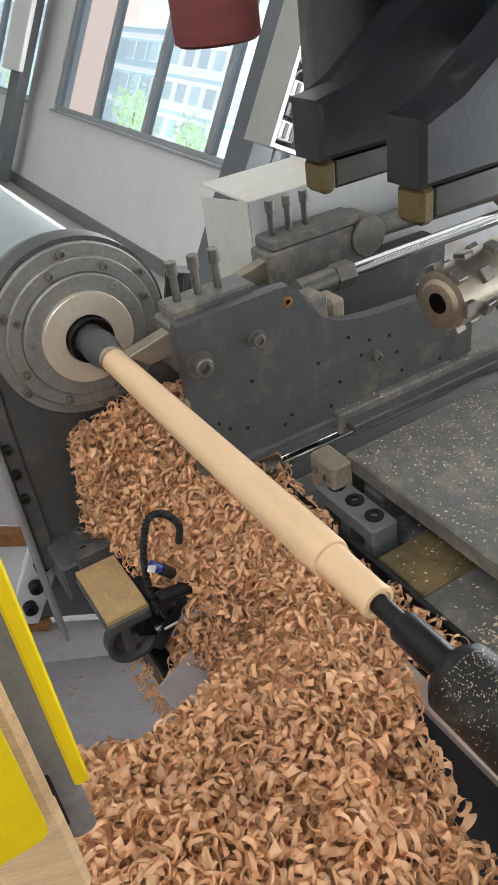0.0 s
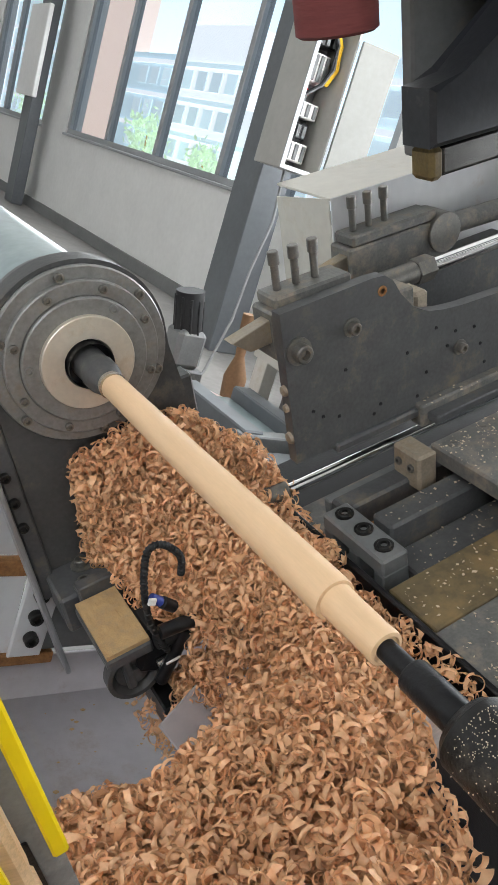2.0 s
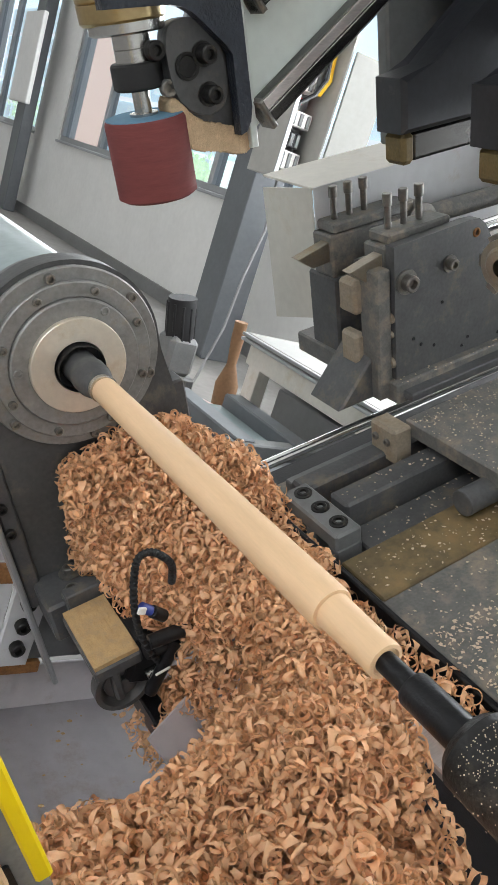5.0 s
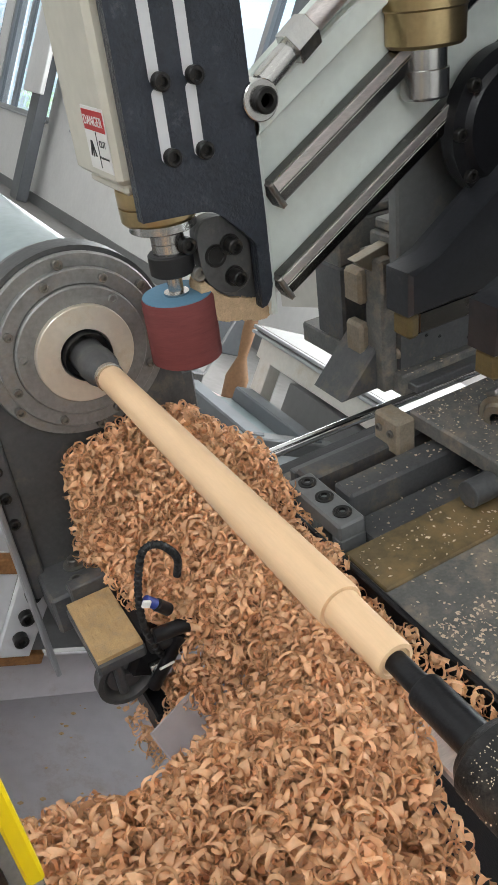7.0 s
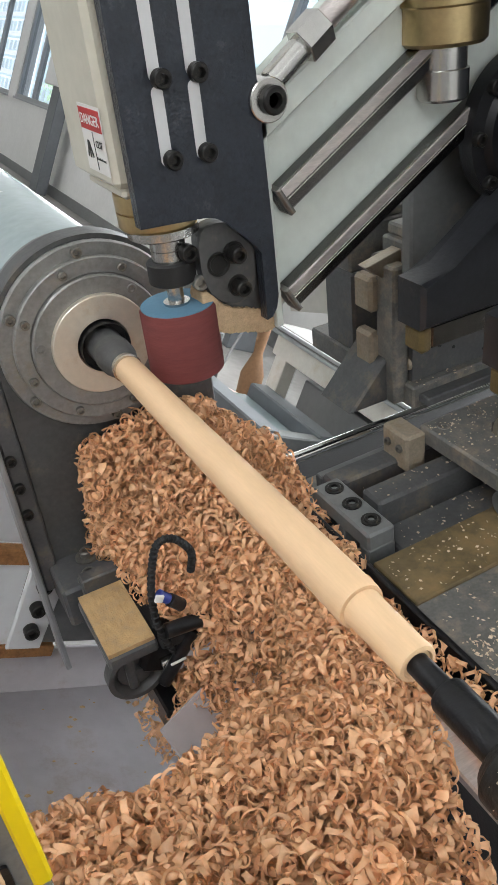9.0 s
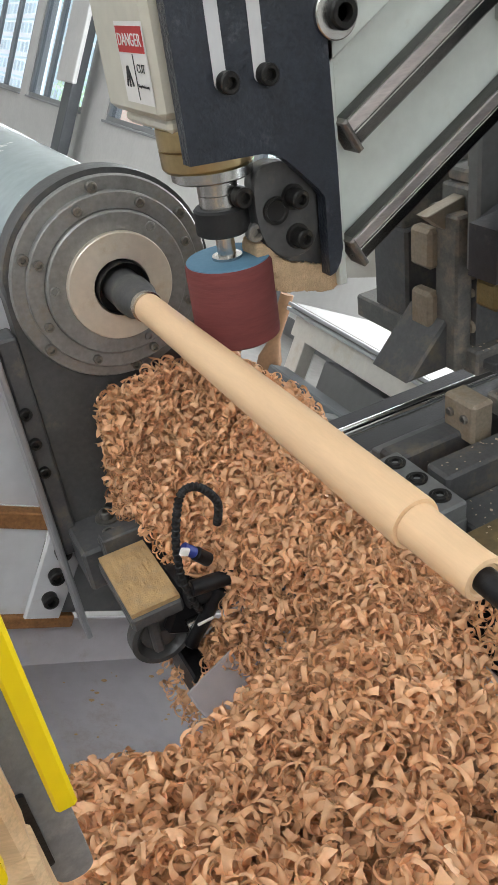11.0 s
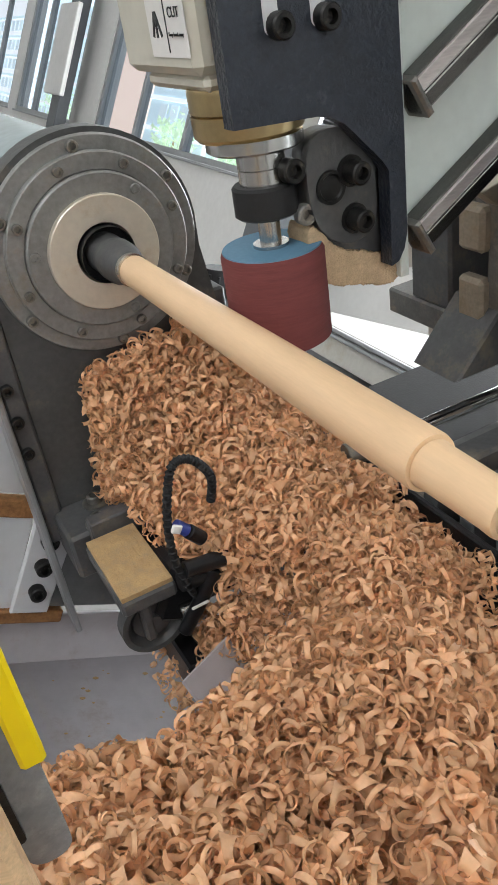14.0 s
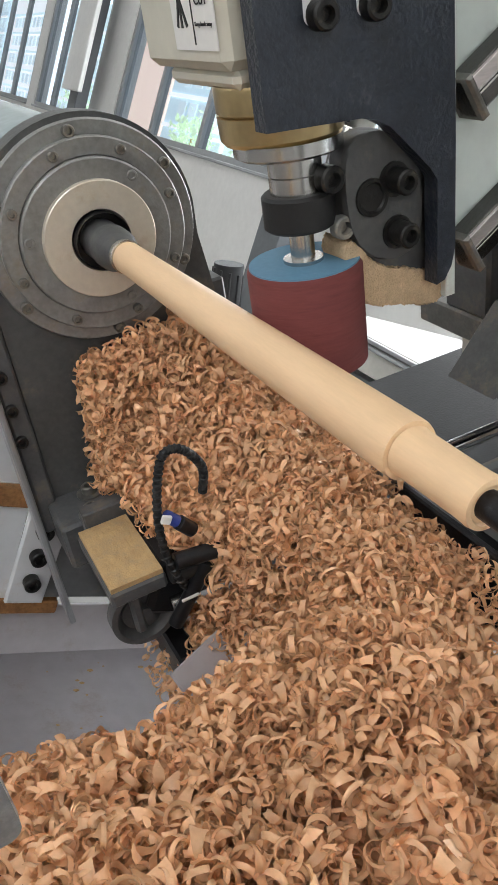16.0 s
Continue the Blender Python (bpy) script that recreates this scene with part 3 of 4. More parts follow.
# black box added to darken the void beside the arm
part("void_filler", box(-0.057, 0.02, -0.16, -0.075, -0.36, -0.3, 0.003), BLACK, br)
part("wheel_guard", turned([(0, 0.022), (0, 0.034), (0.004, 0.036), (0.02, 0.036), (0.02, 0.03), (0.006, 0.022)], (-0.088, -0.158, -0.34), (0, -1, 0), 40), CASTING, br, "worn dark wheel rim")
part("wheel", turned([(0, 0), (0, 0.022), (0.012, 0.022), (0.012, 0.01), (0.02, 0.009), (0.02, 0)], (-0.088, -0.158, -0.34), (0, -1, 0), 32), DARK, br)
part("roller_pin", rod((-0.06, -0.183, -0.335), (-0.035, -0.183, -0.335), 0.008, 20), STEEL, br)
# black bar added in the dark void, under a pocket of shavings
part("void_backing", box(-0.07, -0.045, -0.2, 0.08, -0.46, -0.4, 0.003), BLACK, br)

hose = thing("ribbed_hose", "black ribbed flexible hose half buried in shavings", "hose", (0.06, -0.2, -0.25), WORLD)
knots = ((0.1, -0.185, -0.19), (0.088, -0.195, -0.162), (0.072, -0.2, -0.149), (0.052, -0.2, -0.14), (0.036, -0.2, -0.147), (0.039, -0.2, -0.17), (0.045, -0.2, -0.194), (0.056, -0.2, -0.224), (0.073, -0.2, -0.255), (0.1, -0.2, -0.285), (0.12, -0.19, -0.302))
kn = np.array(knots)
for k in range(2):
    kn = np.concatenate([kn[:1]] + [np.stack([p * 0.75 + q * 0.25, p * 0.25 + q * 0.75]) for p, q in zip(kn, kn[1:])] + [kn[-1:]])
ks = np.linspace(0, len(kn) - 1, 91)
pts = [tuple(np.interp(k, range(len(kn)), kn[:, c]) for c in range(3)) for k in ks]
bm = bmesh.new()
tube_path(pts, 0.0038, 12, bm)
for i in range(0, 89, 2):
    part("rib", rod(pts[i], pts[i + 1], 0.0047, 12), RUBBER, hose)
part("corrugated_tube", bm, RUBBER, hose)
part("clamp", rod((0.085, -0.2, -0.262), (0.135, -0.2, -0.243), 0.009, 16), BLACK, hose)
part("clamp", rod((0.09, -0.19, -0.282), (0.14, -0.19, -0.262), 0.011, 16), RUBBER, hose)
# black block added to fill the dark cavity behind the hose
part("cavity_block", box(0.085, 0.135, -0.18, -0.12, -0.34, -0.27, 0.006), BLACK, hose)
part("valve_stem", rod((0.112, -0.195, -0.34), (0.122, -0.2, -0.26), 0.008, 14), BLACK, hose)
part("cable_tie", rod((0.1, -0.212, -0.3), (0.118, -0.21, -0.292), 0.0016, 8), WHITE, hose, "white cable tie")
cn = thing("blue_connector", "small blue plastic plug among the shavings", "connector", (0.06, -0.2, -0.21), WORLD)
part("plug", rod((0.055, -0.206, -0.208), (0.07, -0.208, -0.213), 0.0062, 14), BLUE, cn)
part("socket", rod((0.07, -0.208, -0.213), (0.09, -0.206, -0.222), 0.0075, 14), BLACK, cn)
part("tag", box(0.05, 0.06, -0.214, -0.21, -0.214, -0.205, 0.001), WHITE, cn, "white paper tag")

# frame bracket and gusset of the machine's stand
gs = thing("stand_bracket", "white steel stand bracket with three black bolts and grey gusset", "bracket", (0.05, 0.09, -0.45), WORLD)
part("plate", slab([(0.025, -0.5), (0.075, -0.5), (0.085, -0.365), (0.03, -0.355)], 0.075, 0.085, 0.002), WHITESHEET, gs)
part("panel", box(-0.4, 0.03, 0.088, 0.1, -0.5, -0.36, 0.001), WHITESHEET, gs)
part("gusset", slab([(0.076, -0.498), (0.24, -0.498), (0.2, -0.39), (0.088, -0.375)], 0.086, 0.098, 0.002), GREYPAINT, gs)
part("edge_strip", box(-0.4, 0.08, 0.08, 0.1, -0.36, -0.335, 0.002), RUST, gs, "rusty edge strip")
part("edge_strip", box(-0.4, 0.1, 0.08, 0.1, -0.52, -0.5, 0.002), RUST, gs, "rusty edge strip")
for z in (-0.387, -0.4255, -0.464):
    screw(gs, (0.052, 0.075, z), (0, -1, 0), 0.011, BOLTBLACK, 0.014, "hex_bolt")
part("upper_panel", box(-0.5, 0.12, 0.1, 0.11, -0.335, 0.0, 0.001), WHITESHEET, gs)

tr = thing("chip_tray", "white sheet-metal chip tray, dusty and flecked with wood", "tray", (0, -0.3, -0.66), WORLD)
part("back_sheet", box(-0.6, 0.6, 0.1, 0.106, -0.7, -0.52, 0.001), TRAYMAT, tr)
bm = bmesh.new()
vs = [bm.verts.new(p) for p in ((-0.6, 0.1, -0.6), (0.6, 0.1, -0.6), (0.6, -1.0, -0.64), (-0.6, -1.0, -0.64))]
fc = bm.faces.new(vs)
bmesh.ops.solidify(bm, geom=[fc], thickness=0.004)
part("floor_sheet", bm, TRAYMAT, tr)
random.seed(4)
bm = bmesh.new()
for i in range(60):
    x, y = random.uniform(-0.15, 0.3), random.uniform(-0.15, 0.08)
    r = random.uniform(0.001, 0.0035)
    z = -0.6 - (0.1 - y) * 0.036
    bmesh.ops.create_icosphere(bm, subdivisions=1, radius=r, matrix=Matrix.Translation((x, y, z + 0.0005)) @ Matrix.Diagonal((1.5, 1, 0.3, 1)))
fl = part("flecks", bm, SAWDUST, tr)
tagged(fl, kind="stuff")
sc = thing("scraper_plate", "grey steel deflector plate among the shavings", "plate", (0.1, -0.3, -0.4), WORLD)
bm = box(-0.035, 0.035, -0.002, 0.002, -0.09, 0.05, 0.001)
bmesh.ops.transform(bm, matrix=pose(0.15, -0.26, -0.375, -50, -28, 25), verts=bm.verts)
part("plate", bm, TRAYMAT, sc)

# ---- shavings ----
CREST_Y = (-0.05, 0.02, 0.08, 0.15, 0.27, 0.35, 0.45, 0.6, 1.0)
CREST_X = (0.09, 0.10, 0.14, 0.19, 0.195, 0.18, 0.14, 0.06, 0.0)
CREST_Z = (-0.06, -0.07, -0.11, -0.14, -0.145, -0.155, -0.175, -0.215, -0.35)
STEEP = (0.7, 0.75, 1.45, 1.6, 0.9, 0.75, 0.65, 0.6, 0.6)
LEFT_END = (0.012, 0.014, 0.06, 0.1, 0.165, 0.15, -0.2, -0.6, -0.6)
RIGHT_END = (0.2, 0.2, 0.2, 0.2, 0.176, 0.168, 0.117, 0.058, 0.07)


def heap(x, y):
    """Height of the shavings: a steep bank against the headstock and a low cone in front of it."""
    xr, zr, st, le = (np.interp(-y, CREST_Y, c) for c in (CREST_X, CREST_Z, STEEP, LEFT_END))
    a = zr - st * np.maximum(xr - x, 0) - 0.1 * np.maximum(x - xr, 0) - 40 * np.maximum(le - x, 0)
    d = np.hypot(x - 0.03, (y + 0.6) * 0.95)
    b = -0.232 - 0.6 * np.maximum(np.hypot(d, 0.06) - 0.06, 0)
    b = b - 5 * np.maximum(y + 0.335, 0)
    c = -0.585 + 0.42 * np.maximum(-0.12 - y, 0) - 8 * np.maximum(y + 0.12, 0) - 6 * np.maximum(x - 0.17, 0)
    z = np.maximum(np.maximum(a, b), np.minimum(c, -0.4))
    return z + 0.012 * np.sin(31 * x + 17 * y) * np.sin(23 * y - 9 * x) + 0.006 * np.sin(83 * x + 11) * np.sin(71 * y)


def inside(x, y, z):
    """True where the heap is not cut by the bed and its rail."""
    return x * math.cos(radians(SLANT)) + z * math.sin(radians(SLANT)) < np.interp(-y, CREST_Y, RIGHT_END)


sh = thing("wood_shavings", "heap of curled orange-tan wood shavings under the lathe", "wood shavings", (0.05, -0.4, -0.6), WORLD, kind="stuff")
nx, ny = 150, 200
gx, gy = np.meshgrid(np.linspace(-0.45, 0.45, nx), np.linspace(0.03, -1.0, ny))
gz = heap(gx, gy)
hidden = (gy > -0.37) & (gx < np.interp(-gy, CREST_Y, LEFT_END) + 0.022)
gz = np.maximum(np.where(inside(gx, gy, gz) & ~hidden, gz - 0.042, -0.66), -0.66)
verts = np.stack([gx, gy, gz], -1).reshape(-1, 3)
idx = np.arange(nx * ny).reshape(ny, nx)
quads = np.stack([idx[:-1, :-1], idx[:-1, 1:], idx[1:, 1:], idx[1:, :-1]], -1).reshape(-1, 4)
low = verts[quads][:, :, 2].min(1) > -0.655
span = np.ptp(verts[quads][:, :, 2], axis=1) < 0.03
quads = quads[low & span]
me = bpy.data.meshes.new("heap_core")
me.from_pydata((verts - np.array([0.05, -0.4, -0.6])).tolist(), [], quads.tolist())
me.materials.append(CHIP)
me.shade_smooth()
core = new("heap_core", me)
core.parent = sh
tagged(core, kind="stuff")


def curl_batch(rng, places, size, turns=(3.4, 6.4)):
    """Curled ribbons: each an arc of a flaring spiral, waisted in the middle, with wide pointed ends cut askew."""
    V, F, n = [], [], 13
    t = np.linspace(0, 1, n)
    for p, s in zip(places, size):
        r0 = s * rng.uniform(0.25, 0.45)
        turn = rng.uniform(*turns)
        kind = rng.random()
        waist = s * rng.uniform(0.14, 0.29)
        ends = s * rng.uniform(0.08, 0.5, 2)
        u = 2 * t - 1
        w = waist + np.where(u < 0, ends[0], ends[1]) * np.abs(u) ** rng.uniform(1.8, 3.2)
        if kind < 0.3:
            w = w * np.clip((1 - t) * 5, 0.08, 1)
        elif kind < 0.45:
            w = waist * 1.3 * np.clip(np.sin(np.pi * np.clip(t, 0.02, 0.98)) * 1.6, 0.1, 1)
        skew = rng.uniform(-0.25, 0.25, 2) * s
        lean = np.where(u < 0, skew[0], skew[1]) * np.abs(u) ** 2
        cone = rng.uniform(-0.45, 0.45)
        grow = 1 + rng.uniform(-0.1, 0.45) * t
        pitch = s * rng.uniform(-0.2, 0.2)
        cup = s * rng.uniform(0.03, 0.11)
        rows = []
        for e in (-0.5, 0.0, 0.5):
            rr = r0 * grow * (1 + cone * e * w / (s * 0.5)) + cup * (4 * e * e)
            ang = t * turn + 0.25 * e * (u ** 3) * rng.uniform(-1, 1)
            rows.append(np.stack([rr * np.cos(ang), rr * np.sin(ang), e * w + pitch * t + lean], -1))
        q = np.stack(rows, 1).reshape(-1, 3)
        q -= q.mean(0)
        q = q @ np.array(Euler(rng.uniform(0, 2 * math.pi, 3)).to_matrix()).T + p
        o = len(V) * n * 3
        V.append(q)
        for i in range(n - 1):
            for k in range(2):
                a = o + i * 3 + k
                F.append((a, a + 1, a + 4, a + 3))
    return np.concatenate(V), F


def scatter(seed, count, region, sink, lift, smin, smax, turns):
    rng = np.random.default_rng(seed)
    P, S = [], []
    while len(P) < count:
        x, y = rng.uniform(region[0], region[1]), rng.uniform(region[2], region[3])
        z = float(heap(np.array(x), np.array(y)))
        if z < -0.6:
            continue
        if not inside(x, y, z) or (y > -0.3 and x < np.interp(-y, CREST_Y, LEFT_END)):
            continue
        P.append((x, y, z + rng.uniform(sink, lift)))
        S.append(rng.uniform(smin, smax))
    return curl_batch(rng, np.array(P), np.array(S), turns)


def bank_face(seed, count):
    """Curls on the upright face where the bank ends over the bracket."""
    rng = np.random.default_rng(seed)
    P = []
    while len(P) < count:
        y = rng.uniform(-0.3, -0.005)
        le = float(np.interp(-y, CREST_Y, LEFT_END))
        top = float(heap(np.array(le + 0.004), np.array(y)))
        foot = -0.275 if y > -0.2 else -0.4
        u = rng.uniform(0, 1)
        P.append((le + rng.uniform(-0.008, 0.025) + 0.06 * u * (1 if y > -0.15 else 0.2), y + rng.uniform(-0.01, 0.006), top + (foot - top) * u))
    return curl_batch(rng, np.array(P), rng.uniform(0.012, 0.02, count))


batches = [bank_face(7, 3000)]
BANK, FRONT, LOW = (-0.02, 0.34, -0.5, 0.0), (-0.35, 0.24, -0.85, -0.4), (-0.3, 0.2, -0.45, -0.1)
for seed, count, region, sink, lift, smin, smax, turns in ((1, 7000, BANK, -0.03, -0.002, 0.011, 0.017, (3.8, 6.8)), (2, 7500, FRONT, -0.034, -0.002, 0.012, 0.019, (3.8, 6.8)), (3, 3200, LOW, -0.02, 0.006, 0.012, 0.02, (3.8, 6.8)), (4, 3600, BANK, -0.002, 0.013, 0.011, 0.018, (4.0, 7.4)), (5, 3700, FRONT, -0.002, 0.016, 0.013, 0.022, (4.0, 7.4))):
    batches.append(scatter(seed, count, region, sink, lift, smin, smax, turns))
rng = np.random.default_rng(8)
spill = [MACH @ Vector((rng.uniform(0.125, 0.18), -rng.uniform(0.36, 0.66), -0.262 + abs(rng.normal(0, 0.008)))) for i in range(260)]
batches.append(curl_batch(rng, np.array([tuple(p) for p in spill]), rng.uniform(0.011, 0.018, 260)))
pocket = [(rng.uniform(0.145, 0.205), rng.uniform(-0.2, -0.1), -0.41 + rng.uniform(-0.06, 0.05)) for i in range(330)]
batches.append(curl_batch(rng, np.array(pocket), rng.uniform(0.011, 0.018, 330)))
for v, f in batches:
    me = bpy.data.meshes.new("curls")
    me.from_pydata((v - np.array([0.05, -0.4, -0.6])).tolist(), [], f)
    me.materials.append(CHIP)
    me.shade_smooth()
    ob = new("curls", me)
    ob.parent = sh
    tagged(ob, kind="stuff")

# ---- carriage (moves along the bed) ----
ca = thing("carriage", "dark dusty lathe carriage with cross rails and oily cover plate", "carriage", (0.3, -0.3, -0.3))
part("base_plate", box(0.19, 1.0, -1.1, -0.335, -0.3, -0.26, 0.003), DARKDUST, ca)
part("cover_plate", box(0.195, 0.8, -0.403, -0.322, -0.262, -0.255, 0.002), OLIVE, ca, "brown oily cover plate with sawdust")
part("front_edge", box(0.182, 0.19, -1.1, -0.1, -0.34, -0.25, 0.002), BLACK, ca)
part("well", box(0.19, 1.0, -0.335, -0.07, -0.33, -0.305, 0.002), DARKDUST, ca)
part("cross_rail", box(0.255, 1.0, -0.255, -0.215, -0.29, -0.238, 0.004), DARK, ca)
part("cross_rail", box(0.235, 1.0, -0.185, -0.15, -0.29, -0.243, 0.004), DARK, ca)
part("rail_lip", box(0.235, 1.0, -0.15, -0.135, -0.29, -0.25, 0.002), GREYPAINT, ca)
part("rust_channel", box(0.25, 1.0, -0.214, -0.186, -0.3, -0.28, 0.001), RUST, ca)
part("side_step", box(0.25, 1.0, -0.325, -0.258, -0.3, -0.275, 0.003), DARK, ca)
part("screw_rod", rod((0.19, -0.1, -0.24), (0.9, -0.11, -0.24), 0.008, 20), CHROME, ca)
part("rod_nut", rod((0.165, -0.095, -0.24), (0.2, -0.099, -0.24), 0.013, 16), BOLT, ca)
bm = box(0.205, 0.245, -0.3, -0.175, -0.262, -0.237, 0.003)
for y0, y1 in ((-0.3, -0.28), (-0.25, -0.23), (-0.196, -0.175)):
    box(0.205, 0.245, y0, y1, -0.315, -0.26, 0.002, bm)
part("stop_block", bm, GREYPAINT, ca)
for y in (-0.196, -0.236, -0.276):
    screw(ca, (0.2265, y, -0.2375), (0, 0, 1), 0.009, BOLTBLACK, 0.004, washer=0.0125)
part("bumper", rod((0.365, -0.35, -0.232), (0.44, -0.35, -0.232), 0.018, 28), DARK, ca)
for v, y in ((0.42, -0.43), (0.52, -0.47), (0.47, -0.6)):
    screw(ca, (v, y, -0.2605), (0, 0, 1), 0.008, BOLT, 0.002)

# ---- saddle on the cross rails ----
sa = thing("cross_saddle", "dark steel saddle plate sprinkled with wood dust", "saddle", (0.45, -0.3, -0.2))
part("top_plate", box(0.404, 1.25, -0.95, -0.19, -0.222, -0.195, 0.003), DARKDUST, sa)
part("tool_base", box(0.43, 1.1, -0.145, 0.12, -0.205, -0.17, 0.003), DARKDUST, sa)
part("slide_guide", box(0.44, 0.93, -0.165, -0.125, -0.195, -0.182, 0.002), DARK, sa)
for v, y in ((0.425, -0.215), (0.48, -0.212), (0.7, -0.23), (0.62, -0.4), (0.5, -0.55), (0.75, -0.5)):
    screw(sa, (v, y, -0.1955), (0, 0, 1), 0.009, BOLT, 0.0015)
part("wiper_block", box(0.372, 0.405, -0.205, -0.15, -0.256, -0.2, 0.004), GRIME, sa, "cream-stained wiper block")
for y in (-0.165, -0.19):
    screw(sa, (0.372, y, -0.222), (-1, 0, 0), 0.006, BOLT, 0.004)
part("upright", box(0.412, 0.438, -0.125, -0.085, -0.2, 0.0, 0.003), DARKDUST, sa)
part("upright_foot", slab([(0.35, -0.2), (0.46, -0.2), (0.46, -0.13), (0.415, -0.13)], -0.108, -0.03, 0.003), DARK, sa)
for w in (-0.04, -0.12):
    part("guide_block", box(0.45, 0.475, -0.111, -0.07, w - 0.03, w + 0.02, 0.005), GRIME, sa)
    part("guide_block", box(0.4, 0.42, -0.09, -0.05, w - 0.03, w + 0.02, 0.005), GRIME, sa)


def tool_block(parent, v, y, w, length=0.13, blade=True):
    part("holder", box(v, v + length, y, y + 0.05, w - 0.045, w + 0.02, 0.003), DARKDUST, parent)
    part("cap", box(v + 0.008, v + length - 0.01, y + 0.002, y + 0.048, w + 0.02, w + 0.036, 0.003), DARKDUST, parent)
    for k in range(3):
        x = v + 0.025 + 0.028 * k
        part("clamp_screw", rod((x, y + 0.025, w + 0.036), (x, y + 0.025, w + 0.07), 0.005, 12), BOLT, parent)
        part("screw_head", rod((x, y + 0.025, w + 0.068), (x, y + 0.025, w + 0.085), 0.007, 14), BOLT, parent)
    if blade:
        bm = slab([(v - 0.055, w - 0.002), (v + 0.01, w + 0.012), (v + 0.01, w - 0.02), (v - 0.03, w - 0.022)], y + 0.008, y + 0.028, 0.001)
        part("blade", bm, CARBIDE, parent, "worn steel turning blade")


tool_block(sa, 0.43, 0.0, 0.0, 0.17)
part("tool_bridge", box(0.43, 0.75, -0.005, 0.07, -0.17, -0.045, 0.004), DARK, sa)
part("push_arm", rod((0.6, 0.02, 0.0), (0.9, 0.0, 0.0), 0.016, 20), DARKDUST, sa)
part("arm_knuckle", rod((0.6, -0.005, 0.0), (0.6, 0.055, 0.0), 0.03, 28), BOLT, sa)
part("cylinder_rod", rod((0.52, -0.05, -0.02), (1.1, -0.05, -0.02), 0.011, 24), CHROME, sa)
part("rod_fork", rod((0.44, -0.05, -0.02), (0.5, -0.05, -0.02), 0.016, 16), BOLT, sa)
part("rod_nut", rod((0.5, -0.05, -0.02), (0.53, -0.05, -0.02), 0.019, 6), BOLT, sa)
part("pulley", rod((0.86, -0.02, 0.02), (0.9, -0.02, 0.02), 0.05, 36), DARKDUST, sa)
part("pulley_rim", rod((0.9, -0.02, 0.02), (0.93, -0.02, 0.02), 0.06, 36), RUST, sa)

cv = thing("sheet_cover", "cream sheet-metal cover box over the cross slide drive", "cover", (0.5, 0.15, -0.15))
bm = slab([(0.05, -0.125), (0.19, -0.165), (0.19, 0.062), (0.05, 0.082)], 0.434, 0.436, 0)
for vert in bm.verts:
    vert.co = (vert.co.y, vert.co.x, vert.co.z)
part("end_panel", bm, CREAM, cv)
part("side_panel", box(0.437, 1.3, 0.048, 0.05, -0.125, 0.082, 0.0005), WHITESHEET, cv)
part("top_panel", box(0.436, 1.3, 0.05, 0.19, 0.078, 0.082, 0.001), CREAM, cv)
part("lower_post", box(0.437, 0.475, 0.0, 0.047, -0.26, -0.126, 0.002), CREAM, cv)

# ---- roughing tool slide ----
tl = thing("tool_slide", "dark steel tool slide plate with waisted top and clamped blade", "tool slide", (0.6, -0.13, -0.18))
outline = [(0.44, -0.182), (0.9, -0.182), (0.9, -0.06), (0.72, -0.05), (0.69, -0.046), (0.665, -0.04), (0.64, -0.026), (0.62, -0.002), (0.608, 0.02), (0.595, 0.031), (0.575, 0.033), (0.44, 0.03)]
part("plate", slab(outline, -0.13, -0.112, 0), DARK, tl)
part("plate_foot", box(0.5, 0.92, -0.138, -0.1, -0.19, -0.176, 0.003), DARK, tl)
for v, w, r in ((0.46, -0.024, 0.012), (0.54, -0.02, 0.0085), (0.72, -0.112, 0.0075)):
    screw(tl, (v, -0.13, w), (0, -1, 0), r, BOLT, r * 1.4, washer=r * 1.5)
screw(tl, (0.59, -0.13, 0.012), (0, -1, 0), 0.007, RUST, 0.002)
random.seed(9)
for k in range(16):
    screw(tl, (random.uniform(0.47, 0.88), -0.1302, random.uniform(-0.17, -0.06)), (0, -1, 0), 0.0028, BLACK, 0.0006, "tapped_hole")
for w, r in ((-0.075, 0.008), (-0.1, 0.006), (-0.145, 0.009)):
    part("grease_lump", turned([(0, 0), (0, r), (0.004, r * 0.8), (0.006, 0)], (0.44, -0.121, w), (-1, 0, 0), 10), GRIME, tl)
tool_block(tl, 0.44, -0.112, 0.005, 0.13)

# ---- cutting head (moves off the bed as well) ----
hd = thing("cutter_head", "black painted cutter head with gusset brackets and spindle", "cutter head", (0.5, -0.25, 0.0))
part("back_plate", box(0.42, 1.1, -0.15, -0.13, -0.055, 0.6, 0.003), GREYPAINT, hd)
part("column", box(0.55, 0.8, -0.5, -0.15, 0.04, 0.7, 0.01), NAVY, hd)
for y in (-0.21, -0.35):
    part("gusset_bracket", slab([(0.35, -0.018), (0.62, -0.018), (0.62, 0.16), (0.56, 0.16), (0.395, 0.042), (0.35, 0.037)], y - 0.05, y, 0.005), HEADPAINT, hd)
    part("slide_rail", box(0.37, 0.95, y - 0.04, y - 0.01, -0.05, -0.0185, 0.004), RAILDARK, hd)
    part("rail_seal", box(0.354, 0.372, y - 0.043, y - 0.009, -0.052, -0.0185, 0.005), WAX, hd, "yellowed rail seal")
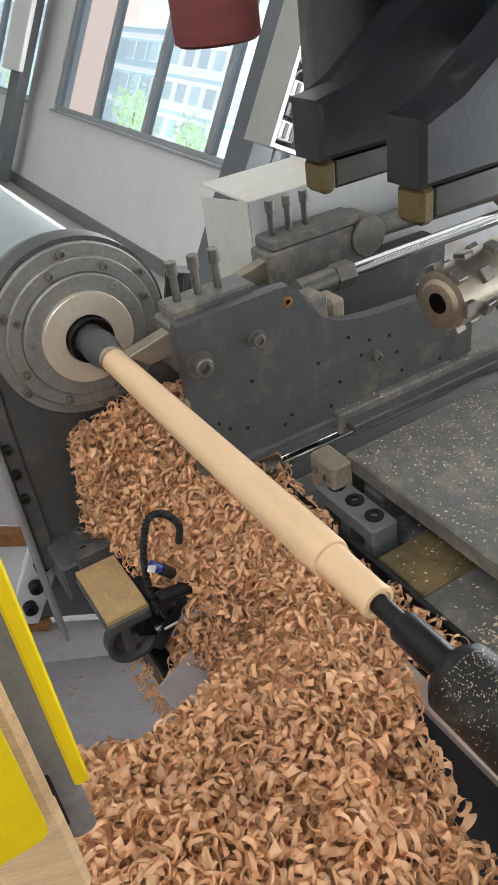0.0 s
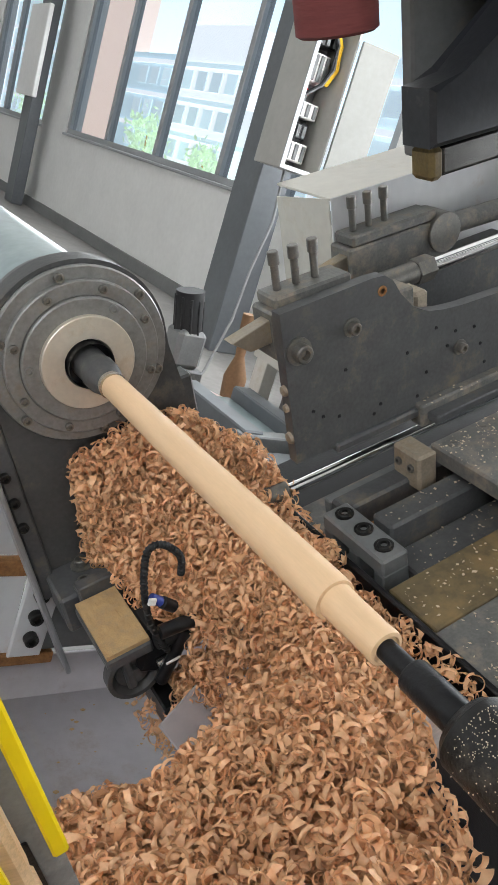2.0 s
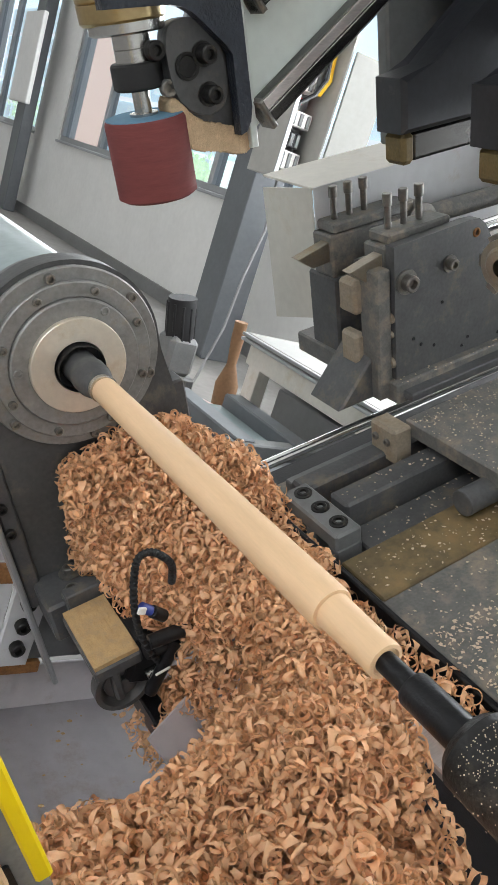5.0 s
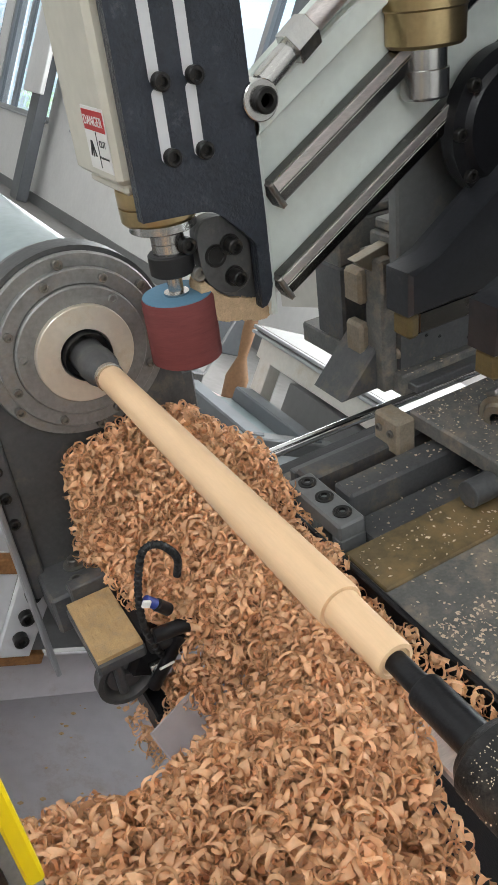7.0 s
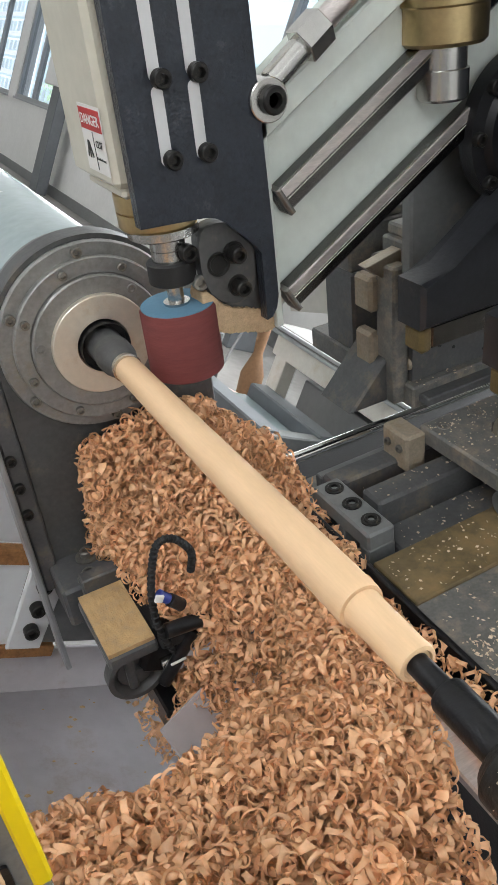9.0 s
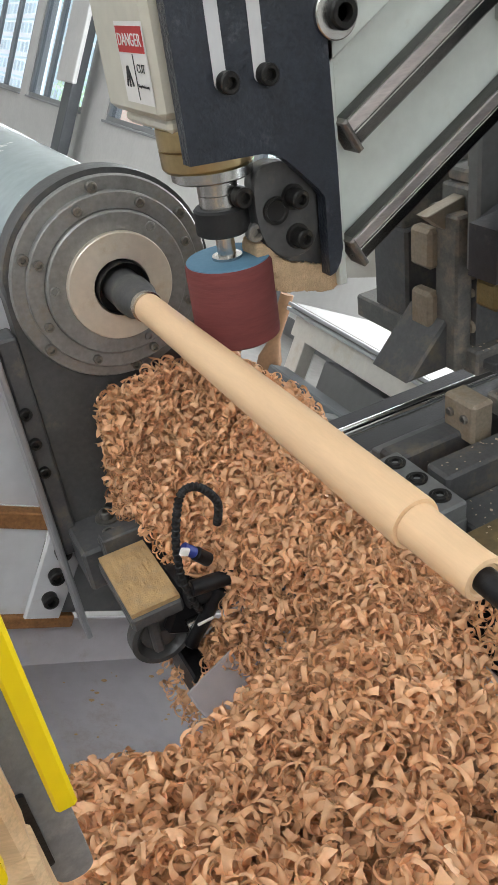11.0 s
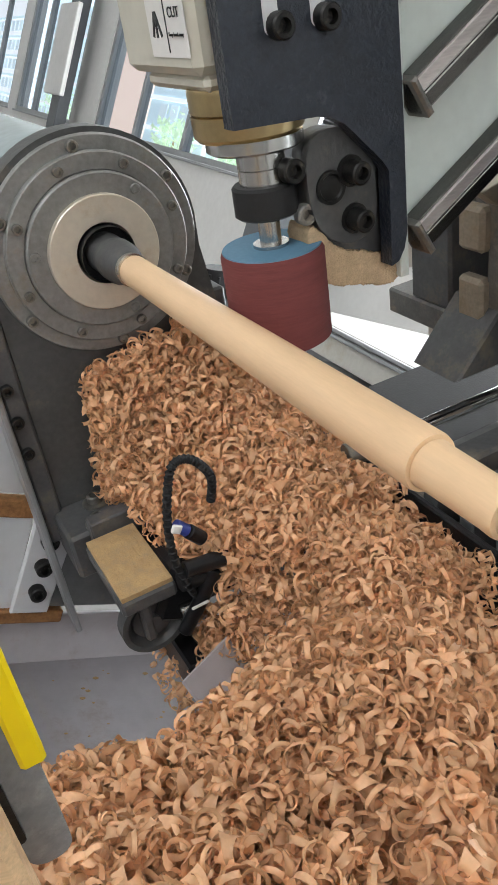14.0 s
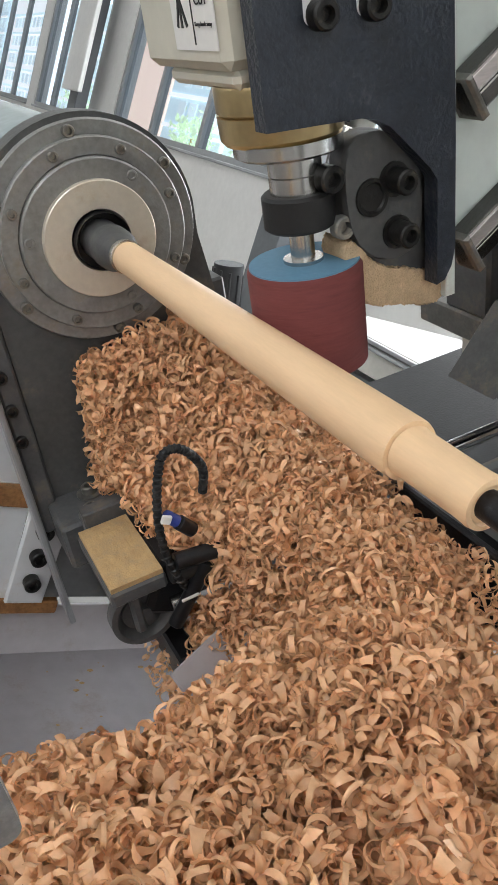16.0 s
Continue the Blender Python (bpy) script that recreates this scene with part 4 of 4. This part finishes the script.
part("spindle_collar", turned([(0, 0), (0, 0.04), (0.004, 0.044), (0.035, 0.044), (0.037, 0.046), (0.09, 0.046), (0.095, 0.048), (0.2, 0.048), (0.2, 0)], (0.42, -0.2, 0.262), (0, 0, 1), 48), BRASS, hd, "brass and steel spindle collar")
part("spindle_nose", turned([(0, 0.012), (0, 0.024), (0.003, 0.027), (0.03, 0.027), (0.031, 0.0245), (0.055, 0.0245)], (0.42, -0.2, 0.209), (0, 0, 1), 40), STEEL, hd)
part("pulley_guard", turned([(0, 0), (0, 0.085), (0.02, 0.085), (0.022, 0.07), (0.03, 0.065), (0.03, 0)], (0.53, -0.2, 0.165), (0, -1, 0), 48), BLACK, hd)
for a in range(5):
    an = radians(100 + 40 * a)
    screw(hd, (0.53 + 0.077 * math.cos(an), -0.22, 0.165 + 0.077 * math.sin(an)), (0, -1, 0), 0.008, BOLTBLACK)
ct = part("milling_cutter", turned([(0, 0.012), (0, 0.022), (0.004, 0.026), (0.005, 0.034), (0.12, 0.036), (0.12, 0)], (0.46, -0.3, -0.186), (1, 0.1, 0.05), 36), CARBIDE, hd, "steel spiral milling cutter with bolted carbide inserts")
for k in range(3):
    for j in range(6):
        a = j * math.pi / 3 + k * 0.35
        c = Vector((0.472 + 0.034 * k, -0.2985 + 0.0034 * k, -0.185 + 0.0017 * k)) + Vector((0, math.cos(a), math.sin(a))) * 0.036
        bm = box(-0.008, 0.008, -0.008, 0.008, -0.004, 0.004, 0.001)
        bmesh.ops.transform(bm, matrix=Matrix.Translation(c) @ Euler((a - math.pi / 2, 0, 0.2)).to_matrix().to_4x4(), verts=bm.verts)
        part("insert", bm, BOLT, ct, at=c)


def specks(parent, x0, x1, y0, y1, z, count, seed, size=0.0022):
    """Loose flecks of wood dust on a plate."""
    rng = np.random.default_rng(seed)
    top = ROOT[parent.name][0]
    V, F = [], []
    for i in range(count):
        p = np.array((rng.uniform(x0, x1), rng.uniform(y0, y1), z + 0.0006)) - np.array(top)
        s = size * rng.uniform(0.3, 1.2) ** 1.5
        a = rng.uniform(0, 6.3)
        u, w = np.array((math.cos(a), math.sin(a), 0.15)) * s, np.array((-math.sin(a), math.cos(a), 0.1)) * s * rng.uniform(0.3, 0.9)
        k = len(V)
        V += [p - u, p + w, p + u, p - w, p + np.array((0, 0, s * 0.5))]
        F += [(k, k + 1, k + 4), (k + 1, k + 2, k + 4), (k + 2, k + 3, k + 4), (k + 3, k, k + 4)]
    me = bpy.data.meshes.new("wood_dust")
    me.from_pydata([tuple(v) for v in V], [], F)
    me.materials.append(FLECK)
    ob = new("wood_dust", me)
    ob.parent = parent
    return tagged(ob, kind="stuff")


specks(sa, 0.406, 0.9, -0.6, -0.192, -0.195, 3800, 21, 0.0018)
specks(sa, 0.435, 0.7, -0.15, -0.0, -0.17, 250, 22)
specks(ca, 0.2, 0.75, -0.4, -0.325, -0.255, 350, 23)
specks(ca, 0.2, 0.75, -0.7, -0.405, -0.26, 900, 24)
specks(ca, 0.2, 0.6, -0.66, -0.47, -0.26, 2600, 25, 0.0026)
specks(ca, 0.26, 0.7, -0.32, -0.26, -0.275, 200, 26)
specks(ca, 0.256, 0.6, -0.254, -0.216, -0.238, 70, 27)

# ---- drum sander ----
sd = thing("drum_sander", "maroon sanding drum on a motor with dark slotted mounting plate", "drum sander", (0.1, -0.17, 0.0))
AX, AY = 0.1, -0.17
bm = slab([(0.062, 0.157), (0.062, 0.56), (0.19, 0.56), (0.199, 0.13), (0.199, 0.055), (0.196, 0.042), (0.19, 0.033), (0.183, 0.031), (0.1835, 0.05), (0.184, 0.104), (0.178, 0.113), (0.158, 0.134), (0.148, 0.144), (0.138, 0.15), (0.127, 0.153)], -0.21, -0.196, 0)
part("mounting_plate", bm, NAVY, sd, "navy-black painted slotted plate")
for v in (0.098, 0.133):
    for w0, w1 in ((0.212, 0.268), (0.282, 0.345), (0.36, 0.42)):
        part("slot", slab(arc(v, w1, 0.0055, 0, 180, 8) + arc(v, w0, 0.0055, 180, 360, 8), -0.2106, -0.205, 0), WHITESHEET, sd, "pale slot through the plate")
    for w in (0.212, 0.279, 0.36):
        screw(sd, (v + 0.004, -0.2105, w), (0, -1, 0), 0.0085, BOLTBLACK, 0.01)


def softened(points, rounds=2):
    """Cuts the corners of a closed outline."""
    for k in range(rounds):
        points = [(p[0] * f + q[0] * (1 - f), p[1] * f + q[1] * (1 - f)) for p, q in zip(points, points[1:] + points[:1]) for f in (0.75, 0.25)]
    return points


part("swing_lug", slab(softened([(0.127, 0.075), (0.124, 0.118), (0.128, 0.138), (0.153, 0.142), (0.178, 0.128), (0.197, 0.1), (0.198, 0.06), (0.19, 0.03), (0.165, 0.026), (0.14, 0.034)]), -0.1885, -0.172, 0.001), DARK, sd, "dusty dark swing lug")
part("pivot_disc", slab(softened([(0.121, 0.116), (0.126, 0.139), (0.152, 0.142), (0.175, 0.128), (0.183, 0.1), (0.181, 0.06), (0.163, 0.052), (0.138, 0.058), (0.124, 0.08)]), -0.1955, -0.1886, 0.001), CASTING, sd, "black pivot plate")
part("pivot_boss", turned([(0, 0), (0, 0.0125), (0.002, 0.0125), (0.002, 0.01), (0.0005, 0.009), (0.0005, 0)], (0.141, -0.1956, 0.1), (0, -1, 0), 32), BOLTBLACK, sd)
for v, w in ((0.159, 0.108), (0.16, 0.0725)):
    screw(sd, (v, -0.1956, w), (0, -1, 0), 0.0085, BOLTBLACK, 0.017, washer=0.0115)
screw(sd, (0.112, -0.186, 0.118), (0, -1, 0), 0.009, BOLTBLACK, 0.012)
screw(sd, (0.121, -0.186, 0.084), (0, -1, 0), 0.008, DARKDUST, 0.008)
random.seed(17)
bm = slab(softened([(0.118, 0.085), (0.12, 0.042), (0.138, 0.022), (0.165, 0.018), (0.186, 0.009), (0.206, 0.012), (0.202, 0.036), (0.186, 0.036), (0.165, 0.045), (0.145, 0.05)], 3), -0.1935, -0.165, 0.0015)
bmesh.ops.subdivide_edges(bm, edges=bm.edges[:], cuts=1)
for v in bm.verts:
    v.co += Vector((random.gauss(0, 0.0006), random.gauss(0, 0.0004), random.gauss(0, 0.0007)))
part("dust_cake", bm, DUSTCAKE, sd, "packed wood dust")
part("motor_body", box(AX - 0.047, AX + 0.05, AY - 0.016, AY + 0.11, 0.189, 0.62, 0.006), MOTOR, sd, "cream enamelled motor")
part("motor_foot", box(AX - 0.04, AX + 0.045, AY - 0.012, AY + 0.09, 0.178, 0.19, 0.004), MOTOR, sd)
part("bearing_collar", turned([(0, 0), (0, 0.038), (0.003, 0.0405), (0.018, 0.041), (0.0185, 0.0392), (0.02, 0.041), (0.034, 0.0412), (0.036, 0.0405), (0.036, 0)], (AX, AY + 0.012, 0.143), (0, 0, 1), 48), BRASS, sd)
part("flange", turned([(0, 0), (0, 0.033), (0.002, 0.036), (0.01, 0.036), (0.01, 0)], (AX, AY + 0.006, 0.134), (0, 0, 1), 44), STEEL, sd)
part("spindle", turned([(0, 0), (0, 0.018), (0.013, 0.018), (0.0135, 0.017), (0.014, 0.018), (0.028, 0.018), (0.028, 0)], (AX, AY, 0.108), (0, 0, 1), 36), STEEL, sd)
part("lock_nut", turned([(0, 0), (0, 0.022), (0.002, 0.0245), (0.022, 0.0245), (0.024, 0.0225), (0.024, 0)], (AX, AY, 0.086), (0, 0, 1), 36), RUBBER, sd, "black lock nut")
part("shaft", turned([(0, 0.0), (0, 0.014), (0.003, 0.014), (0.0035, 0.0085), (0.03, 0.0085)], (AX, AY, 0.062), (0, 0, 1), 32), STEEL, sd)
drum = part("drum", turned([(0, 0), (0, 0.036), (0.003, 0.0405), (0.0735, 0.0405), (0.077, 0.039), (0.077, 0)], (AX, AY, -0.0155), (0, 0, 1), 56), SAND, sd, "maroon sandpaper drum", at=(AX, AY, 0))
part("drum_core", turned([(0, 0.0), (0, 0.0388), (0.001, 0.0385), (0.001, 0)], (AX, AY, 0.0615), (0, 0, 1), 56), BLUEFOAM, drum, "blue drum end")
# diagonal rails
rd = Vector((0.863, 0, 0.505))
rn = Vector((-0.505, 0, 0.863))


def along(c, length, half, y0, y1):
    a, b = Vector(c), Vector(c) + rd * length
    return [((p + rn * s).x, (p + rn * s).z) for p, s in ((a, -half), (b, -half), (b, half), (a, half))]


part("rail_carrier", slab([(0.208, 0.025), (0.62, 0.27), (0.62, 0.46), (0.42, 0.4), (0.208, 0.262)], -0.185, -0.17, 0.002), PALE, sd, "pale grey-green carrier plate")
part("carrier_edge", slab([(0.1995, 0.014), (0.208, 0.014), (0.208, 0.262), (0.1995, 0.262)], -0.2, -0.17, 0.001), PALE, sd)
part("upper_web", slab([(0.2, 0.205), (0.55, 0.41), (0.55, 0.44), (0.2, 0.235)], -0.2, -0.186, 0.002), PALE, sd)
for c in ((0.214, 0, 0.147), (0.214, 0, 0.043)):
    part("guide_rail", slab(along(c, 0.4, 0.0135, 0, 0), -0.208, -0.186, 0.003), RAILDARK, sd, "polished linear guide rail")
    # bright strips laid on the dark rail stand for its reflected streaks
    for off, half, m in ((0.0082, 0.0048, RAILM), (0.0028, 0.0008, STEEL), (0.0002, 0.0008, STEEL)):
        part("rail_streak", slab(along((c[0] + 0.004 + rn.x * off, 0, c[2] + 0.002 + rn.z * off), 0.39, half, 0, 0), -0.2092, -0.206, 0.0004), m, sd)
    part("rail_cap", slab(along(c, 0.006, 0.016, 0, 0), -0.212, -0.184, 0.002), BOLT, sd)
part("cylinder_eye", rod((0.205, -0.215, 0.245), (0.205, -0.185, 0.245), 0.02, 28), STEEL, sd)
screw(sd, (0.207, -0.215, 0.245), (0, -1, 0), 0.013, BOLTBLACK, 0.008)
part("eye_shank", rod((0.215, -0.2, 0.257), (0.262, -0.2, 0.29), 0.012, 20), STEEL, sd)
part("hex_nut", rod((0.25, -0.2, 0.282), (0.275, -0.2, 0.299), 0.019, 6), STEEL, sd)
part("cylinder_rod", rod((0.275, -0.2, 0.299), (0.5, -0.2, 0.45), 0.011, 20), RAILM, sd)
# warning label on the motor
lx = AX - 0.0473
part("warning_label", box(lx - 0.0006, lx, -0.182, -0.12, 0.201, 0.261, 0), WHITE, sd, "white and red warning label")
part("label_header", box(lx - 0.0011, lx - 0.0005, -0.18, -0.122, 0.239, 0.258, 0), RED, sd)
part("label_rule", box(lx - 0.0011, lx - 0.0005, -0.152, -0.151, 0.204, 0.238, 0), INK, sd)


def lettering(word, size, p, material, parent):
    cu = bpy.data.curves.new("lettering", "FONT")
    cu.body, cu.size, cu.extrude, cu.align_x = word, size, 0.0002, "CENTER"
    tmp = new("lettering", cu)
    me = bpy.data.meshes.new_from_object(tmp.evaluated_get(bpy.context.evaluated_depsgraph_get()))
    bpy.data.objects.remove(tmp)
    me.materials.append(material)
    ob = new("lettering", me)
    ob.parent = parent
    ob.matrix_local = Matrix.Translation(Vector(p) - ROOT[parent.name][0]) @ Matrix(((0, 0, -1, 0), (-1, 0, 0, 0), (0, 1, 0, 0), (0, 0, 0, 1)))
    return ob


lettering("DANGER", 0.013, (lx - 0.0014, -0.151, 0.244), WHITE, sd)
lettering("CUT", 0.009, (lx - 0.0014, -0.167, 0.225), INK, sd)
lettering("Keep hands away", 0.0034, (lx - 0.0014, -0.167, 0.214), INK, sd)
for k, a in enumerate((-25, 0, 20)):
    bm = box(-0.0003, 0.0003, -0.0012, 0.0012, -0.008, 0.008, 0)
    bmesh.ops.transform(bm, matrix=pose(lx - 0.0009, -0.135 + 0.004 * (k - 1), 0.221, a, 0, 0), verts=bm.verts)
    part("pictogram_stroke", bm, INK, sd)

# ---- guard and timber beside the camera ----
gd = thing("guard_frame", "yellow painted guard bar with scratched grey plastic edge", "machine guard", (-0.2, -0.5, -0.3), WORLD)
def bar(p, d, length, half_a, half_b, side, corner=0.0):
    """A bar from p along d, half_a wide along side and half_b thick."""
    d, side = Vector(d).normalized(), Vector(side)
    side = (side - d * side.dot(d)).normalized()
    m = Matrix((side, d.cross(side), d)).transposed().to_4x4()
    m.translation = Vector(p) + d * length / 2
    bm = box(-half_a, half_a, -half_b, half_b, -length / 2, length / 2, 0 if corner else min(half_a, half_b) * 0.35)
    if corner:
        es = [e for e in bm.edges if abs(e.verts[0].co.y - e.verts[1].co.y) > half_b]
        bmesh.ops.bevel(bm, geom=es, offset=corner, segments=6, affect="EDGES", profile=0.5)
    bmesh.ops.transform(bm, matrix=m, verts=bm.verts)
    return bm


UPW = (-0.477, 0.0, 0.879)
ACR = (0.879, 0.0, 0.477)
part("yellow_bar", bar((-0.2125, -0.6, -0.081), UPW, 0.3, 0.0042, 0.004, ACR), YELLOW, gd, "yellow painted bar")
part("plastic_edge", bar((-0.179, -0.57, -0.1615), UPW, 0.34, 0.0088, 0.003, ACR, 0.0075), SHEETGREY, gd, "scratched grey plastic edge strip")
part("lower_panel", bar((-0.2525, -0.62, -0.1), UPW, 0.3, 0.02, 0.003, ACR, 0.008), YELLOW, gd, "yellow painted panel")
part("slot", bar((-0.196, -0.5745, -0.147), UPW, 0.05, 0.0024, 0.001, ACR, 0.002), BLACK, gd, "dark slot")
tm = thing("timber_stock", "pale sawn pine block behind the yellow guard", "timber", (-0.2, -0.53, -0.3), WORLD)
part("board", bar((-0.2013, -0.592, -0.1815), UPW, 0.075, 0.022, 0.012, ACR), PINE, tm)
part("board", bar((-0.238, -0.592, -0.114), UPW, 0.3, 0.0215, 0.012, ACR), PINE, tm)

# ---- motion ----
CARRIAGE = ((0, 0), (3.2, 0), (3.6, 0.004), (4.9, 0.08), (5.3, 0.086), (6, 0.093), (7, 0.093), (8, 0.093), (8.25, 0.09), (8.5, 0.084), (9, 0.069), (9.5, 0.054), (10, 0.039), (10.2, 0.033), (12.3, -0.025), (12.5, -0.031), (13, -0.046), (13.5, -0.062), (14, -0.079), (14.5, -0.095), (15, -0.112), (15.5, -0.127), (16, -0.143))
ACROSS = ((0, -0.156), (1, -0.153), (1.25, -0.142), (1.5, -0.114), (2, -0.029), (2.2, -0.003), (2.5, 0.007), (3, 0.005), (5.5, 0.005), (6.5, 0.003), (7, 0), (7.5, -0.015), (8, -0.029), (8.3, -0.034), (8.5, -0.035), (9, -0.036), (10, -0.037), (12.5, -0.039), (14, -0.04), (16, -0.043))
TOOL = ((0, -0.215), (1.5, -0.211), (2.5, -0.205), (2.6, -0.192), (3.0, -0.067), (3.2, -0.02), (3.4, 0), (16, 0))
LIFT = ((0, 0.222), (3.2, 0.222), (5.3, 0.222), (5.5, 0.219), (6, 0.164), (6.5, 0.052), (6.7, 0.02), (7, 0), (8, 0), (9, -0.003), (10, -0.006), (12.5, -0.01), (13, -0.012), (14, -0.014), (15, -0.017), (16, -0.021))
EXTEND = ((0, 0.237), (1.5, 0.239), (2.2, 0.2465), (3.2, 0.2475), (3.6, 0.225), (4.6, 0.03), (5.1, 0), (16, 0))
LIFT_SANDER = ((0, 0.207), (1.5, 0.206), (2.2, 0.201), (3.2, 0.199), (5.3, 0.2), (5.5, 0.195), (6, 0.152), (6.5, 0.052), (6.7, 0.02), (7, 0), (8, 0), (9, -0.003), (10, -0.007), (12.5, -0.012), (13, -0.014), (14, -0.018), (15, -0.021), (16, -0.025))
SANDER_Y = ((0, 0), (7, 0.003), (9, 0), (12.5, -0.012), (16, -0.013))
TIMES = [0, 0.5, 1, 1.25, 1.5, 1.75, 2, 2.2, 2.5, 2.6, 2.8, 3, 3.2, 3.4, 3.8, 4.3, 4.8, 5.1, 5.3, 5.5, 5.75, 6, 6.25, 6.5, 6.7, 7, 7.25, 7.5, 7.75, 8, 8.25, 8.5, 9, 9.5, 10, 10.2, 11, 11.7, 12.3, 12.5, 13, 13.5, 14, 14.5, 15, 15.5, 16]


def at_time(table, t):
    return float(np.interp(t, [r[0] for r in table], [r[1] for r in table]))


def motions():
    for ob, slide, tool, lift in ((ca, 0, 0, 0), (sa, 1, 0, 0), (cv, 1, 0, 0), (tl, 1, 1, 0), (hd, 1, 0, 1)):
        base = ROOT[ob.name][0]
        walk(ob, [(t, MACH @ Matrix.Translation(base + Vector((slide * at_time(ACROSS, t) + tool * at_time(TOOL, t), at_time(CARRIAGE, t), lift * at_time(LIFT, t))))) for t in TIMES])
    base = ROOT[sd.name][0]
    walk(sd, [(t, MACH @ Matrix.Translation(base + rd * at_time(EXTEND, t) + Vector((at_time(ACROSS, t), at_time(CARRIAGE, t) + at_time(SANDER_Y, t), at_time(LIFT_SANDER, t))))) for t in TIMES])
    spin = [(k * 0.2, k * 75.0) for k in range(81)]
    walk(wp, [(t, MACH @ pose(0, 0, 0, 0, a, 0)) for t, a in spin])
    walk(drum, [(t, Matrix.Translation(drum_at) @ pose(0, 0, 0, 0, 0, a)) for t, a in spin])


drum_at = drum.location.copy()
motions()
